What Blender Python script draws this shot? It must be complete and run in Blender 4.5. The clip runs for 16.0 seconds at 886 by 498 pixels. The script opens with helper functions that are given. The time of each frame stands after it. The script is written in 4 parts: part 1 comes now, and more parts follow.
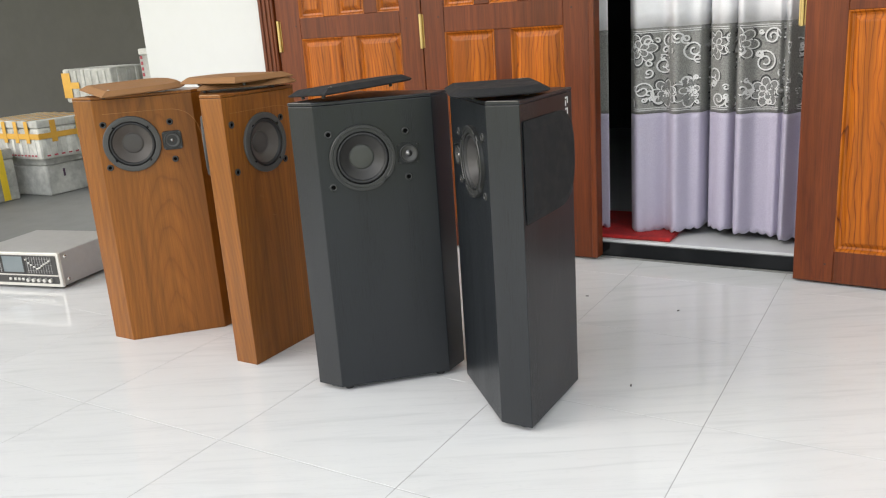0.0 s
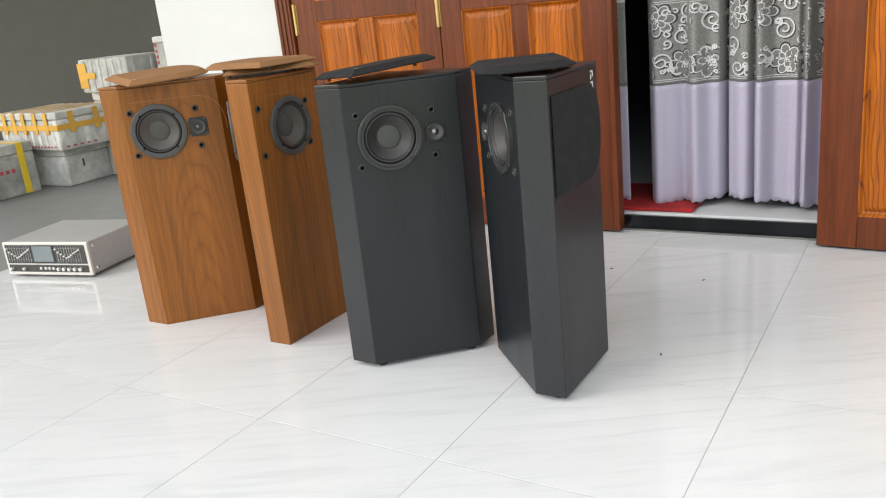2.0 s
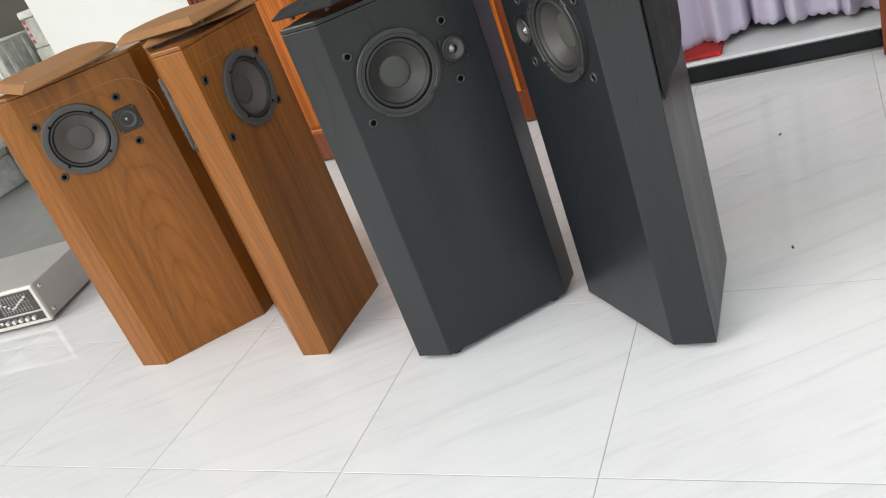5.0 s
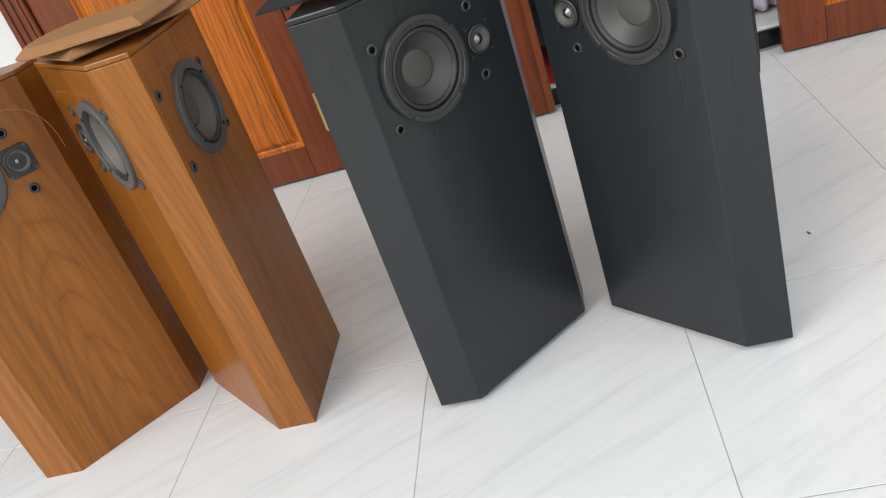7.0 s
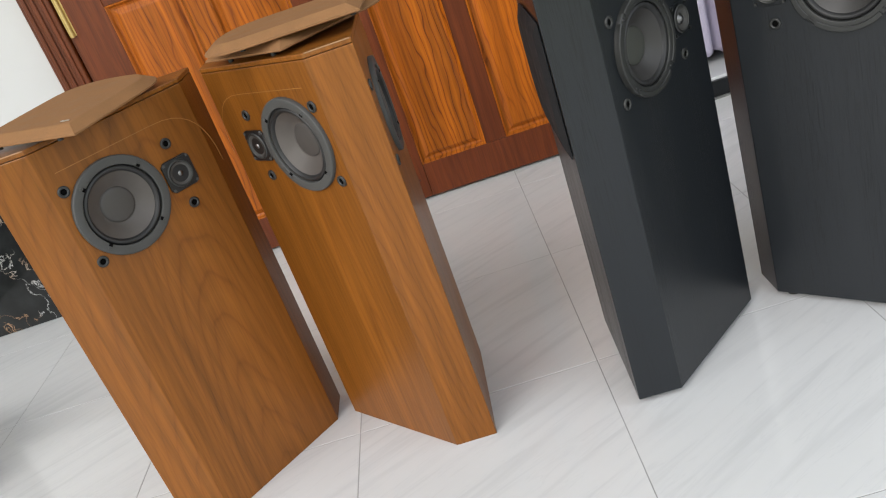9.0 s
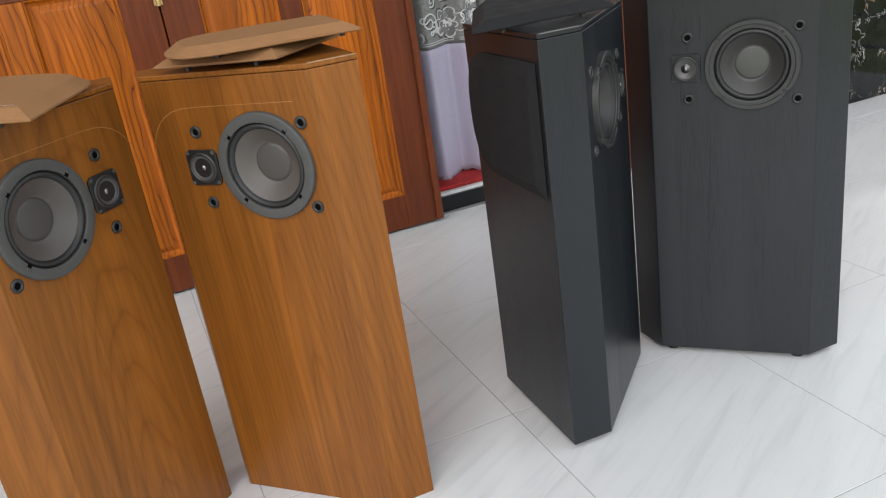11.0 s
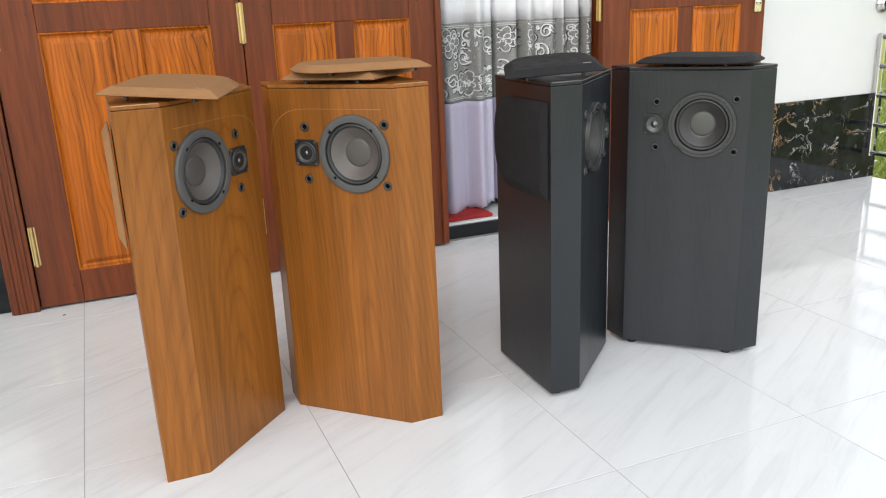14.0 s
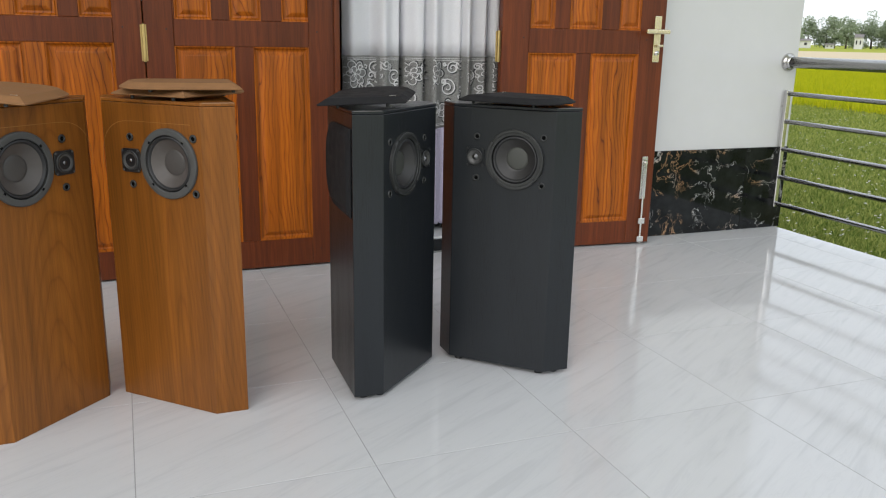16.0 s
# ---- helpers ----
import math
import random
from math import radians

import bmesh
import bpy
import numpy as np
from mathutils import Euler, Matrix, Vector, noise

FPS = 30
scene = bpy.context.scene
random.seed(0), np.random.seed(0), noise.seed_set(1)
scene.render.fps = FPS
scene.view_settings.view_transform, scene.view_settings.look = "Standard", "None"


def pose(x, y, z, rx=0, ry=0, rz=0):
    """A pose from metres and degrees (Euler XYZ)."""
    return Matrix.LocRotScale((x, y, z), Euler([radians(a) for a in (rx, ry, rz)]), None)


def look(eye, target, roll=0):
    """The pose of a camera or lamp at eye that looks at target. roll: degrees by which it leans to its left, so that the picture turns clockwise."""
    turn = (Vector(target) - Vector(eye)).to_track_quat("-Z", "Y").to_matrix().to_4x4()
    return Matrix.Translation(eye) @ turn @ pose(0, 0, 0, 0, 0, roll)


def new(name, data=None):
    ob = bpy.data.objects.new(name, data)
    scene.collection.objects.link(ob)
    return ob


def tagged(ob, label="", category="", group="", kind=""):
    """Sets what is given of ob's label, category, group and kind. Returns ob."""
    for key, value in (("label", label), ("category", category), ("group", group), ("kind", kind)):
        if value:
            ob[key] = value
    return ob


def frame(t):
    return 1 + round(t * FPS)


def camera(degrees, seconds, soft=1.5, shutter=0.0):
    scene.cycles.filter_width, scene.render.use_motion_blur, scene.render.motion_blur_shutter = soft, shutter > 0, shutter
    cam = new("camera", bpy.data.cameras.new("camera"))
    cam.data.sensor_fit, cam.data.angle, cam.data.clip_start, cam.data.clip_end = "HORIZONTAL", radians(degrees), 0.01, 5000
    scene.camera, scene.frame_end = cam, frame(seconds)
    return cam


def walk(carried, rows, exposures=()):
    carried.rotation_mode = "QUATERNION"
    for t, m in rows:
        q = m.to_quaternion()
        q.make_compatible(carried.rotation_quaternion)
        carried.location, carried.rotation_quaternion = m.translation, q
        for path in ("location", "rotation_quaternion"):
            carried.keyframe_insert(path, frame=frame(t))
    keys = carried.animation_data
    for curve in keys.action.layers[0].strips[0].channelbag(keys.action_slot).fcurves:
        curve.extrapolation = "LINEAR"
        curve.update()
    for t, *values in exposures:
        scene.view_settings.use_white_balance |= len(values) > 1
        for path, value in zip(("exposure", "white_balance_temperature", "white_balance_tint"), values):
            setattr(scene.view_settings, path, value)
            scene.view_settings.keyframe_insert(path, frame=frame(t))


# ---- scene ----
cam = camera(57.2, 16.0, soft=1.15)
PATH = [
    (0, (1.384, -1.69, 0.913), (0.377, -0.048, 0.376), -4.0),
    (0.5, (1.39, -1.705, 0.901), (0.363, -0.081, 0.347), -6.1),
    (1, (1.353, -1.718, 0.904), (0.323, -0.097, 0.343), -5.4),
    (1.5, (1.356, -1.723, 0.927), (0.326, -0.117, 0.327), -5.9),
    (2, (1.361, -1.737, 0.918), (0.333, -0.124, 0.335), -6.0),
    (2.5, (1.355, -1.719, 0.913), (0.321, -0.109, 0.33), -7.8),
    (3, (1.31, -1.636, 0.936), (0.282, -0.054, 0.275), -11.4),
    (3.5, (1.261, -1.49, 0.965), (0.213, 0.053, 0.246), -19.3),
    (4, (1.188, -1.424, 0.964), (0.125, 0.06, 0.147), -23.3),
    (4.2, (1.136, -1.415, 0.957), (0.081, 0.075, 0.139), -23.6),
    (6.3, (0.573, -1.388, 0.95), (-0.004, 0.286, 0.02), -16.9),
    (6.5, (0.526, -1.36, 0.955), (-0.045, 0.318, 0.029), -18.6),
    (7, (0.408, -1.316, 0.952), (0.01, 0.407, 0.018), -19.9),
    (7.5, (0.233, -1.355, 0.959), (0.04, 0.429, 0.076), -17.4),
    (8, (0.122, -1.424, 0.959), (-0.148, 0.366, 0.107), -17.3),
    (8.5, (0.003, -1.443, 0.96), (-0.222, 0.366, 0.139), -16.6),
    (8.7, (-0.034, -1.412, 0.958), (-0.244, 0.398, 0.133), -18.1),
    (10.8, (-0.553, -1.251, 0.932), (0.016, 0.488, 0.123), -12.0),
    (11, (-0.555, -1.262, 0.924), (0.082, 0.482, 0.18), -8.6),
    (11.5, (-0.476, -1.398, 0.943), (0.046, 0.447, 0.372), -7.2),
    (12, (-0.449, -1.535, 0.945), (0.107, 0.279, 0.311), -2.9),
    (12.5, (-0.516, -1.595, 0.943), (0.013, 0.247, 0.369), -3.4),
    (13, (-0.744, -1.625, 0.94), (-0.164, 0.206, 0.382), -0.9),
    (13.5, (-0.84, -1.673, 0.916), (-0.191, 0.122, 0.318), -2.7),
    (14, (-0.858, -1.709, 0.922), (-0.13, 0.061, 0.342), -2.4),
    (14.5, (-0.834, -1.706, 0.935), (-0.062, 0.052, 0.374), 1.5),
    (15, (-0.758, -1.762, 0.945), (-0.052, 0.051, 0.483), 4.4),
    (15.5, (-0.609, -1.884, 0.942), (0.146, -0.086, 0.498), 3.5),
    (16, (-0.463, -2.063, 0.922), (0.243, -0.261, 0.418), 1.1),
]
EXPOSURES = [
    (0.0, 0.78, 6500, 10), (1.0, 0.82, 6500, 10), (2.5, 0.84, 6500, 10), (3.5, 0.76, 6500, 10), (6.5, 0.78, 6450, 10), (7.5, 0.78, 6400, 10),
    (8.0, 0.80, 6400, 10), (8.5, 0.60, 6400, 10), (11.0, 0.54, 6250, 10), (11.5, 0.88, 6250, 10), (12.5, 0.82, 6250, 10), (13.0, 0.88, 6250, 10),
    (13.5, 0.78, 6300, 10), (14.5, 0.88, 6300, 10), (15.0, 0.96, 6300, 10), (15.5, 0.84, 6300, 10), (16.0, 0.11, 6250, 10),
]
walk(cam, [(t, look(eye, target, roll)) for t, eye, target, roll in PATH], EXPOSURES)

# ---- world, sun, exposure ----
world = bpy.data.worlds.new("sky")
scene.world = world
world.use_nodes = True
SUN_EL, SUN_AZ = 34.0, 220.0          # degrees; azimuth clockwise from +y
wn = world.node_tree.nodes
sky = wn.new("ShaderNodeTexSky")
sky.sky_type = 'NISHITA'
sky.sun_disc = False
sky.sun_elevation = radians(SUN_EL)
sky.sun_rotation = radians(SUN_AZ)
sky.dust_density = 3.0
sky.air_density = 1.0
mixer = wn.new("ShaderNodeMix")        # thin overcast veil over the blue sky
mixer.data_type = 'RGBA'
mixer.inputs["Factor"].default_value = 0.72
mixer.inputs["B"].default_value = (9.15, 9.4, 9.45, 1)
world.node_tree.links.new(sky.outputs["Color"], mixer.inputs["A"])
world.node_tree.links.new(mixer.outputs["Result"], wn["Background"].inputs["Color"])
wn["Background"].inputs["Strength"].default_value = 0.145
sun_data = bpy.data.lights.new("sun", 'SUN')
sun_data.energy = 0.75
sun_data.angle = radians(40)
sun_data.color = (1.0, 0.98, 0.95)
sun = new("sun", sun_data)
az = radians(SUN_AZ)
sun_from = Vector((math.sin(az) * math.cos(radians(SUN_EL)), math.cos(az) * math.cos(radians(SUN_EL)), math.sin(radians(SUN_EL))))
sun.matrix_world = look(sun_from * 30, (0, 0, 0))


# ---- materials ----
def mat(name, base=(0.5, 0.5, 0.5), rough=0.5, metal=0.0, coat=0.0, spec=0.5):
    m = bpy.data.materials.new(name)
    m.use_nodes = True
    b = m.node_tree.nodes["Principled BSDF"]
    b.inputs["Base Color"].default_value = (*base, 1)
    b.inputs["Roughness"].default_value = rough
    b.inputs["Metallic"].default_value = metal
    b.inputs["Coat Weight"].default_value = coat
    b.inputs["Coat Roughness"].default_value = 0.12
    b.inputs["Specular IOR Level"].default_value = spec
    return m, m.node_tree.nodes, m.node_tree.links, b


def coords(n, l, scale, kind="Object", shift=True):
    """Object coordinates, scaled, moved by a random amount for each object."""
    tc = n.new("ShaderNodeTexCoord")
    mp = n.new("ShaderNodeMapping")
    mp.inputs["Scale"].default_value = scale
    l.new(tc.outputs[kind], mp.inputs["Vector"])
    if shift:
        oi = n.new("ShaderNodeObjectInfo")
        mu = n.new("ShaderNodeMath")
        mu.operation = 'MULTIPLY'
        mu.inputs[1].default_value = 37.0
        l.new(oi.outputs["Random"], mu.inputs[0])
        l.new(mu.outputs[0], mp.inputs["Location"])
    return mp.outputs["Vector"]


def noise_of(n, l, vec, scale, detail=4.0, rough=0.55, dist=0.0):
    t = n.new("ShaderNodeTexNoise")
    t.inputs["Scale"].default_value = scale
    t.inputs["Detail"].default_value = detail
    t.inputs["Roughness"].default_value = rough
    t.inputs["Distortion"].default_value = dist
    l.new(vec, t.inputs["Vector"])
    return t.outputs["Fac"]


def ramp(n, l, fac, stops):
    r = n.new("ShaderNodeValToRGB")
    e = r.color_ramp.elements
    e[0].position, e[0].color = stops[0][0], (*stops[0][1], 1)
    e[1].position, e[1].color = stops[-1][0], (*stops[-1][1], 1)
    for p, c in stops[1:-1]:
        s = e.new(p)
        s.color = (*c, 1)
    l.new(fac, r.inputs["Fac"])
    return r.outputs["Color"]


def mixed(n, l, fac, a, b, mode='MIX'):
    m = n.new("ShaderNodeMix")
    m.data_type, m.blend_type = 'RGBA', mode
    for key, v in (("Factor", fac), ("A", a), ("B", b)):
        if isinstance(v, (int, float)):
            m.inputs[key].default_value = v
        elif isinstance(v, tuple):
            m.inputs[key].default_value = (*v, 1)
        else:
            l.new(v, m.inputs[key])
    return m.outputs["Result"]


def bumped(n, l, b, height, strength, distance=0.002):
    bp = n.new("ShaderNodeBump")
    bp.inputs["Strength"].default_value = strength
    bp.inputs["Distance"].default_value = distance
    l.new(height, bp.inputs["Height"])
    l.new(bp.outputs["Normal"], b.inputs["Normal"])


def grey(v):
    return (v, v, v)


def plain(name, base, rough, var=0.12, scale=30.0, metal=0.0, bump=0.05, coat=0.0, spec=0.5):
    """A surface of one colour with slow dirt and fine grain."""
    m, n, l, b = mat(name, base, rough, metal, coat, spec)
    v = coords(n, l, (1, 1, 1))
    f = noise_of(n, l, v, scale, 5.0, 0.6)
    g = noise_of(n, l, v, scale * 0.12, 3.0, 0.5)
    c = ramp(n, l, g, [(0.3, tuple(x * (1 - var) for x in base)), (0.7, tuple(min(1, x * (1 + var * 0.5)) for x in base))])
    c2 = ramp(n, l, f, [(0.3, grey(1 - var)), (0.65, grey(1.0))])
    l.new(mixed(n, l, 0.6, c, c2, 'MULTIPLY'), b.inputs["Base Color"])
    l.new(ramp(n, l, g, [(0.3, grey(rough * 0.85)), (0.7, grey(min(1, rough * 1.2)))]), b.inputs["Roughness"])
    bumped(n, l, b, f, bump)
    return m


def timber(name, dark, mid, light, ring, pith, rough, spec, wobble=0.02, lean=4.0, wander=0.25, pores=0.5, bump=0.12, tone=0.25):
    """Sawn timber: growth rings round a slightly leaning pith, so that boards show straight lines and tall arches."""
    m, n, l, b = mat(name, mid, rough, spec=spec)
    tc = n.new("ShaderNodeTexCoord")
    oi = n.new("ShaderNodeObjectInfo")
    off = n.new("ShaderNodeCombineXYZ")
    for k, (scale, add) in enumerate(((wander, pith[0] - wander / 2), (-wander * 0.2, pith[1]), (3.0, -1.5))):
        ma = n.new("ShaderNodeMath")
        ma.operation = 'MULTIPLY_ADD'
        ma.inputs[1].default_value = scale
        ma.inputs[2].default_value = add
        l.new(oi.outputs["Random"], ma.inputs[0])
        l.new(ma.outputs[0], off.inputs[k])
    moved = n.new("ShaderNodeVectorMath")
    moved.operation = 'ADD'
    l.new(tc.outputs["Object"], moved.inputs[0])
    l.new(off.outputs[0], moved.inputs[1])
    turn = n.new("ShaderNodeMapping")
    turn.inputs["Rotation"].default_value = (radians(lean), radians(lean * 0.4), 0)
    l.new(moved.outputs[0], turn.inputs["Vector"])
    slow = n.new("ShaderNodeMapping")
    slow.inputs["Scale"].default_value = (9.0, 9.0, 2.0)
    l.new(moved.outputs[0], slow.inputs["Vector"])
    wob = n.new("ShaderNodeTexNoise")
    wob.inputs["Scale"].default_value = 1.0
    wob.inputs["Detail"].default_value = 3.0
    l.new(slow.outputs["Vector"], wob.inputs["Vector"])
    cen = n.new("ShaderNodeVectorMath")
    cen.operation = 'SUBTRACT'
    cen.inputs[1].default_value = (0.5, 0.5, 0.5)
    l.new(wob.outputs["Color"], cen.inputs[0])
    sc = n.new("ShaderNodeVectorMath")
    sc.operation = 'SCALE'
    sc.inputs["Scale"].default_value = wobble * 4.0
    l.new(cen.outputs[0], sc.inputs[0])
    bent = n.new("ShaderNodeVectorMath")
    bent.operation = 'ADD'
    l.new(turn.outputs["Vector"], bent.inputs[0])
    l.new(sc.outputs[0], bent.inputs[1])
    wave = n.new("ShaderNodeTexWave")
    wave.wave_type = 'RINGS'
    wave.rings_direction = 'Z'
    wave.wave_profile = 'SAW'
    wave.inputs["Scale"].default_value = 0.314 / ring
    wave.inputs["Distortion"].default_value = 0.0
    l.new(bent.outputs[0], wave.inputs["Vector"])
    c1 = ramp(n, l, wave.outputs["Fac"], [(0.0, mid), (0.45, light), (0.80, mid), (0.92, dark), (1.0, mid)])
    here = noise_of(n, l, coords(n, l, (7.0, 7.0, 0.9)), 1.0, 3.0)
    c1 = mixed(n, l, ramp(n, l, here, [(0.34, grey(0.15)), (0.60, grey(1.0))]), mid, c1)
    f0 = noise_of(n, l, coords(n, l, (38, 38, 0.6)), 1.0, 4.0, 0.6)
    c1 = mixed(n, l, 1.0, c1, ramp(n, l, f0, [(0.32, grey(1.0 - tone)), (0.68, grey(1.0 + tone * 0.4))]), 'MULTIPLY')
    f2 = noise_of(n, l, coords(n, l, (110, 110, 3.2)), 3.0, 4.0, 0.6)
    c2 = ramp(n, l, f2, [(0.34, grey(0.45)), (0.54, grey(1.0))])
    c3 = mixed(n, l, pores, c1, c2, 'MULTIPLY')
    f3 = noise_of(n, l, coords(n, l, (2.4, 2.4, 1.1)), 1.3, 3.0)
    l.new(mixed(n, l, 0.8, c3, ramp(n, l, f3, [(0.3, grey(0.76)), (0.7, grey(1.1))]), 'MULTIPLY'), b.inputs["Base Color"])
    l.new(ramp(n, l, f3, [(0.3, grey(rough * 0.8)), (0.7, grey(min(1.0, rough * 1.25)))]), b.inputs["Roughness"])
    bumped(n, l, b, f2, bump)
    return m


def black_ash():
    """Black vinyl with short open pores pressed along the grain; reflected sky blue is tinted into its colour."""
    m, n, l, b = mat("black_ash_vinyl", (0.0118, 0.0143, 0.0170), 0.30, spec=0.42)
    pore = noise_of(n, l, coords(n, l, (240, 240, 9.0)), 2.0, 3.0, 0.6, 0.5)
    where = noise_of(n, l, coords(n, l, (14, 14, 1.6)), 1.0, 3.0, 0.6)
    lines = ramp(n, l, pore, [(0.38, grey(0.0)), (0.50, grey(1.0))])
    gate = ramp(n, l, where, [(0.40, grey(0.0)), (0.64, grey(1.0))])
    deep = mixed(n, l, gate, (1.0, 1.0, 1.0), lines)
    tone = ramp(n, l, noise_of(n, l, coords(n, l, (3, 3, 1.2)), 1.2, 4.0), [(0.3, (0.0098, 0.0118, 0.0143)), (0.7, (0.0126, 0.0149, 0.0178))])
    l.new(mixed(n, l, 0.5, tone, deep, 'MULTIPLY'), b.inputs["Base Color"])
    l.new(ramp(n, l, where, [(0.3, grey(0.28)), (0.7, grey(0.37))]), b.inputs["Roughness"])
    bumped(n, l, b, deep, 0.24, 0.0010)
    return m


TEAK = timber("teak_veneer", (0.188, 0.061, 0.0080), (0.226, 0.077, 0.0098), (0.250, 0.088, 0.0115), 0.0085, (0.0, 0.0), 0.34, 0.34, wobble=0.006, lean=5.0, wander=0.03, pores=0.34, tone=0.30)
ASH = black_ash()
DOOR_FRAME = timber("red_brown_varnished_wood", (0.112, 0.0225, 0.0048), (0.134, 0.0285, 0.0058), (0.160, 0.036, 0.0070), 0.030, (0.1, 0.12), 0.38, 0.33, wobble=0.03, lean=2.0, wander=0.5, pores=0.45, tone=0.30)
DOOR_PANEL = timber("orange_varnished_wood", (0.120, 0.022, 0.0020), (0.385, 0.094, 0.0034), (0.470, 0.130, 0.0050), 0.0165, (-0.35, 0.03), 0.35, 0.30, wobble=0.030, lean=2.5, wander=0.8, pores=0.42, tone=0.42)
CLOTH_BROWN = plain("brown_grille_cloth", (0.255, 0.130, 0.057), 0.85, 0.10, 260.0, bump=0.25, spec=0.2)
CLOTH_BLACK = plain("black_grille_cloth", (0.015, 0.015, 0.0165), 0.85, 0.15, 260.0, bump=0.25, spec=0.25)
RING = plain("grey_driver_frame", (0.060, 0.060, 0.058), 0.6, 0.15, 60.0)
RING_BLACK = plain("black_driver_frame", (0.024, 0.025, 0.0245), 0.42, 0.15, 60.0)
RUBBER = plain("rubber_surround", (0.016, 0.016, 0.017), 0.5, 0.15, 50.0)
CONE = plain("grey_paper_cone", (0.088, 0.076, 0.069), 0.55, 0.14, 40.0, bump=0.1)
CONE_BLACK = plain("dark_cone", (0.034, 0.032, 0.031), 0.48, 0.12, 40.0)
CAP = plain("dust_cap", (0.066, 0.059, 0.055), 0.5, 0.15, 40.0)
CAP_GREY = plain("greenish_dust_cap", (0.056, 0.058, 0.051), 0.45, 0.15, 40.0)
HORN = plain("grey_tweeter_cone", (0.062, 0.061, 0.059), 0.4, 0.12, 50.0)
WORN_PALE = plain("bare_worn_edge", (0.36, 0.20, 0.10), 0.6, 0.3, 60.0)
WORN_GREY = plain("rubbed_grey_edge", (0.13, 0.125, 0.12), 0.6, 0.35, 60.0)
PLASTIC = plain("black_plastic", (0.012, 0.012, 0.013), 0.38, 0.15, 60.0)
DOME = plain("dull_dome_metal", (0.20, 0.20, 0.20), 0.3, 0.1, 60.0, metal=1.0)
WORN = plain("worn_veneer_edge", (0.31, 0.135, 0.032), 0.5, 0.2, 60.0)
PEG = plain("dark_wooden_peg", (0.045, 0.010, 0.004), 0.5, 0.2, 60.0)
RECESS_SHADE = plain("recess_shade", (0.003, 0.003, 0.003), 0.9, 0.1, 60.0, spec=0.05)
SILVER = plain("bright_metal", (0.75, 0.74, 0.70), 0.22, 0.1, 60.0, metal=1.0)
STEEL = plain("stainless_steel", (0.62, 0.61, 0.60), 0.2, 0.12, 20.0, metal=1.0, bump=0.02)
BRASS = plain("worn_brass", (0.62, 0.46, 0.20), 0.34, 0.2, 60.0, metal=1.0)
GOLD = plain("pale_gold_metal", (0.70, 0.62, 0.42), 0.25, 0.12, 60.0, metal=1.0)
WHITE_WALL = plain("white_wall_paint", (0.585, 0.59, 0.59), 0.35, 0.03, 12.0, bump=0.02)
CEILING = plain("ceiling_paint", (0.80, 0.80, 0.79), 0.7, 0.03, 12.0, bump=0.02)
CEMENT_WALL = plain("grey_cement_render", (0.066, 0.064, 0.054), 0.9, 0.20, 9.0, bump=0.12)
CEMENT_FLOOR = plain("grey_cement_floor", (0.200, 0.201, 0.194), 0.6, 0.24, 7.0, bump=0.06)
FOAM = plain("dirty_white_foam", (0.60, 0.595, 0.555), 0.8, 0.50, 22.0, bump=0.2)
FOAM_GREY = plain("grimy_foam", (0.50, 0.495, 0.45), 0.85, 0.55, 22.0, bump=0.2)
TAPE = plain("amber_packing_tape", (0.62, 0.33, 0.035), 0.35, 0.15, 30.0)
TAPE_YELLOW = plain("yellow_packing_tape", (0.72, 0.50, 0.02), 0.35, 0.15, 30.0)
RED_INK = plain("faded_red_ink", (0.42, 0.07, 0.09), 0.8, 0.3, 90.0)
DARK_INK = plain("dark_ink", (0.09, 0.05, 0.09), 0.8, 0.3, 90.0)
WHITE_INK = plain("white_marker", (0.62, 0.63, 0.63), 0.6, 0.1, 60.0)
EQ_CASE = plain("silver_grey_case", (0.42, 0.41, 0.40), 0.45, 0.1, 30.0, metal=0.35)
EQ_FACE = plain("champagne_face_plate", (0.62, 0.60, 0.55), 0.38, 0.06, 30.0, metal=0.3)
EQ_DARK = plain("dark_panel", (0.035, 0.034, 0.033), 0.4, 0.1, 40.0)
EQ_GLASS = plain("grey_green_display", (0.16, 0.19, 0.20), 0.12, 0.08, 20.0, bump=0.0)
EQ_KNOB = plain("pale_knob", (0.58, 0.57, 0.54), 0.35, 0.08, 40.0, metal=0.4)
RED_MAT = plain("red_loop_mat", (0.42, 0.012, 0.012), 0.95, 0.5, 70.0, bump=0.8)
STEP_BLACK = plain("polished_black_tile", (0.008, 0.009, 0.010), 0.08, 0.2, 8.0, bump=0.0, spec=0.2)
INDOOR = plain("unlit_interior", (0.05, 0.05, 0.055), 0.8, 0.2, 10.0)
INDOOR_TILE = plain("indoor_pale_floor", (0.62, 0.63, 0.64), 0.15, 0.05, 10.0, bump=0.0)
GROUT = plain("pale_grout", (0.34, 0.34, 0.335), 0.85, 0.2, 40.0)
LITTER = plain("pale_litter", (0.62, 0.61, 0.55), 0.8, 0.2, 40.0)
BARK = plain("bark", (0.11, 0.085, 0.06), 0.9, 0.3, 20.0, bump=0.3)
FAR_WALL = plain("far_house_wall", (0.62, 0.62, 0.60), 0.8, 0.1, 2.0)
FAR_ROOF = plain("far_house_roof", (0.22, 0.20, 0.19), 0.8, 0.2, 2.0)
DEBRIS = plain("dark_debris", (0.05, 0.045, 0.04), 0.9, 0.2, 60.0)


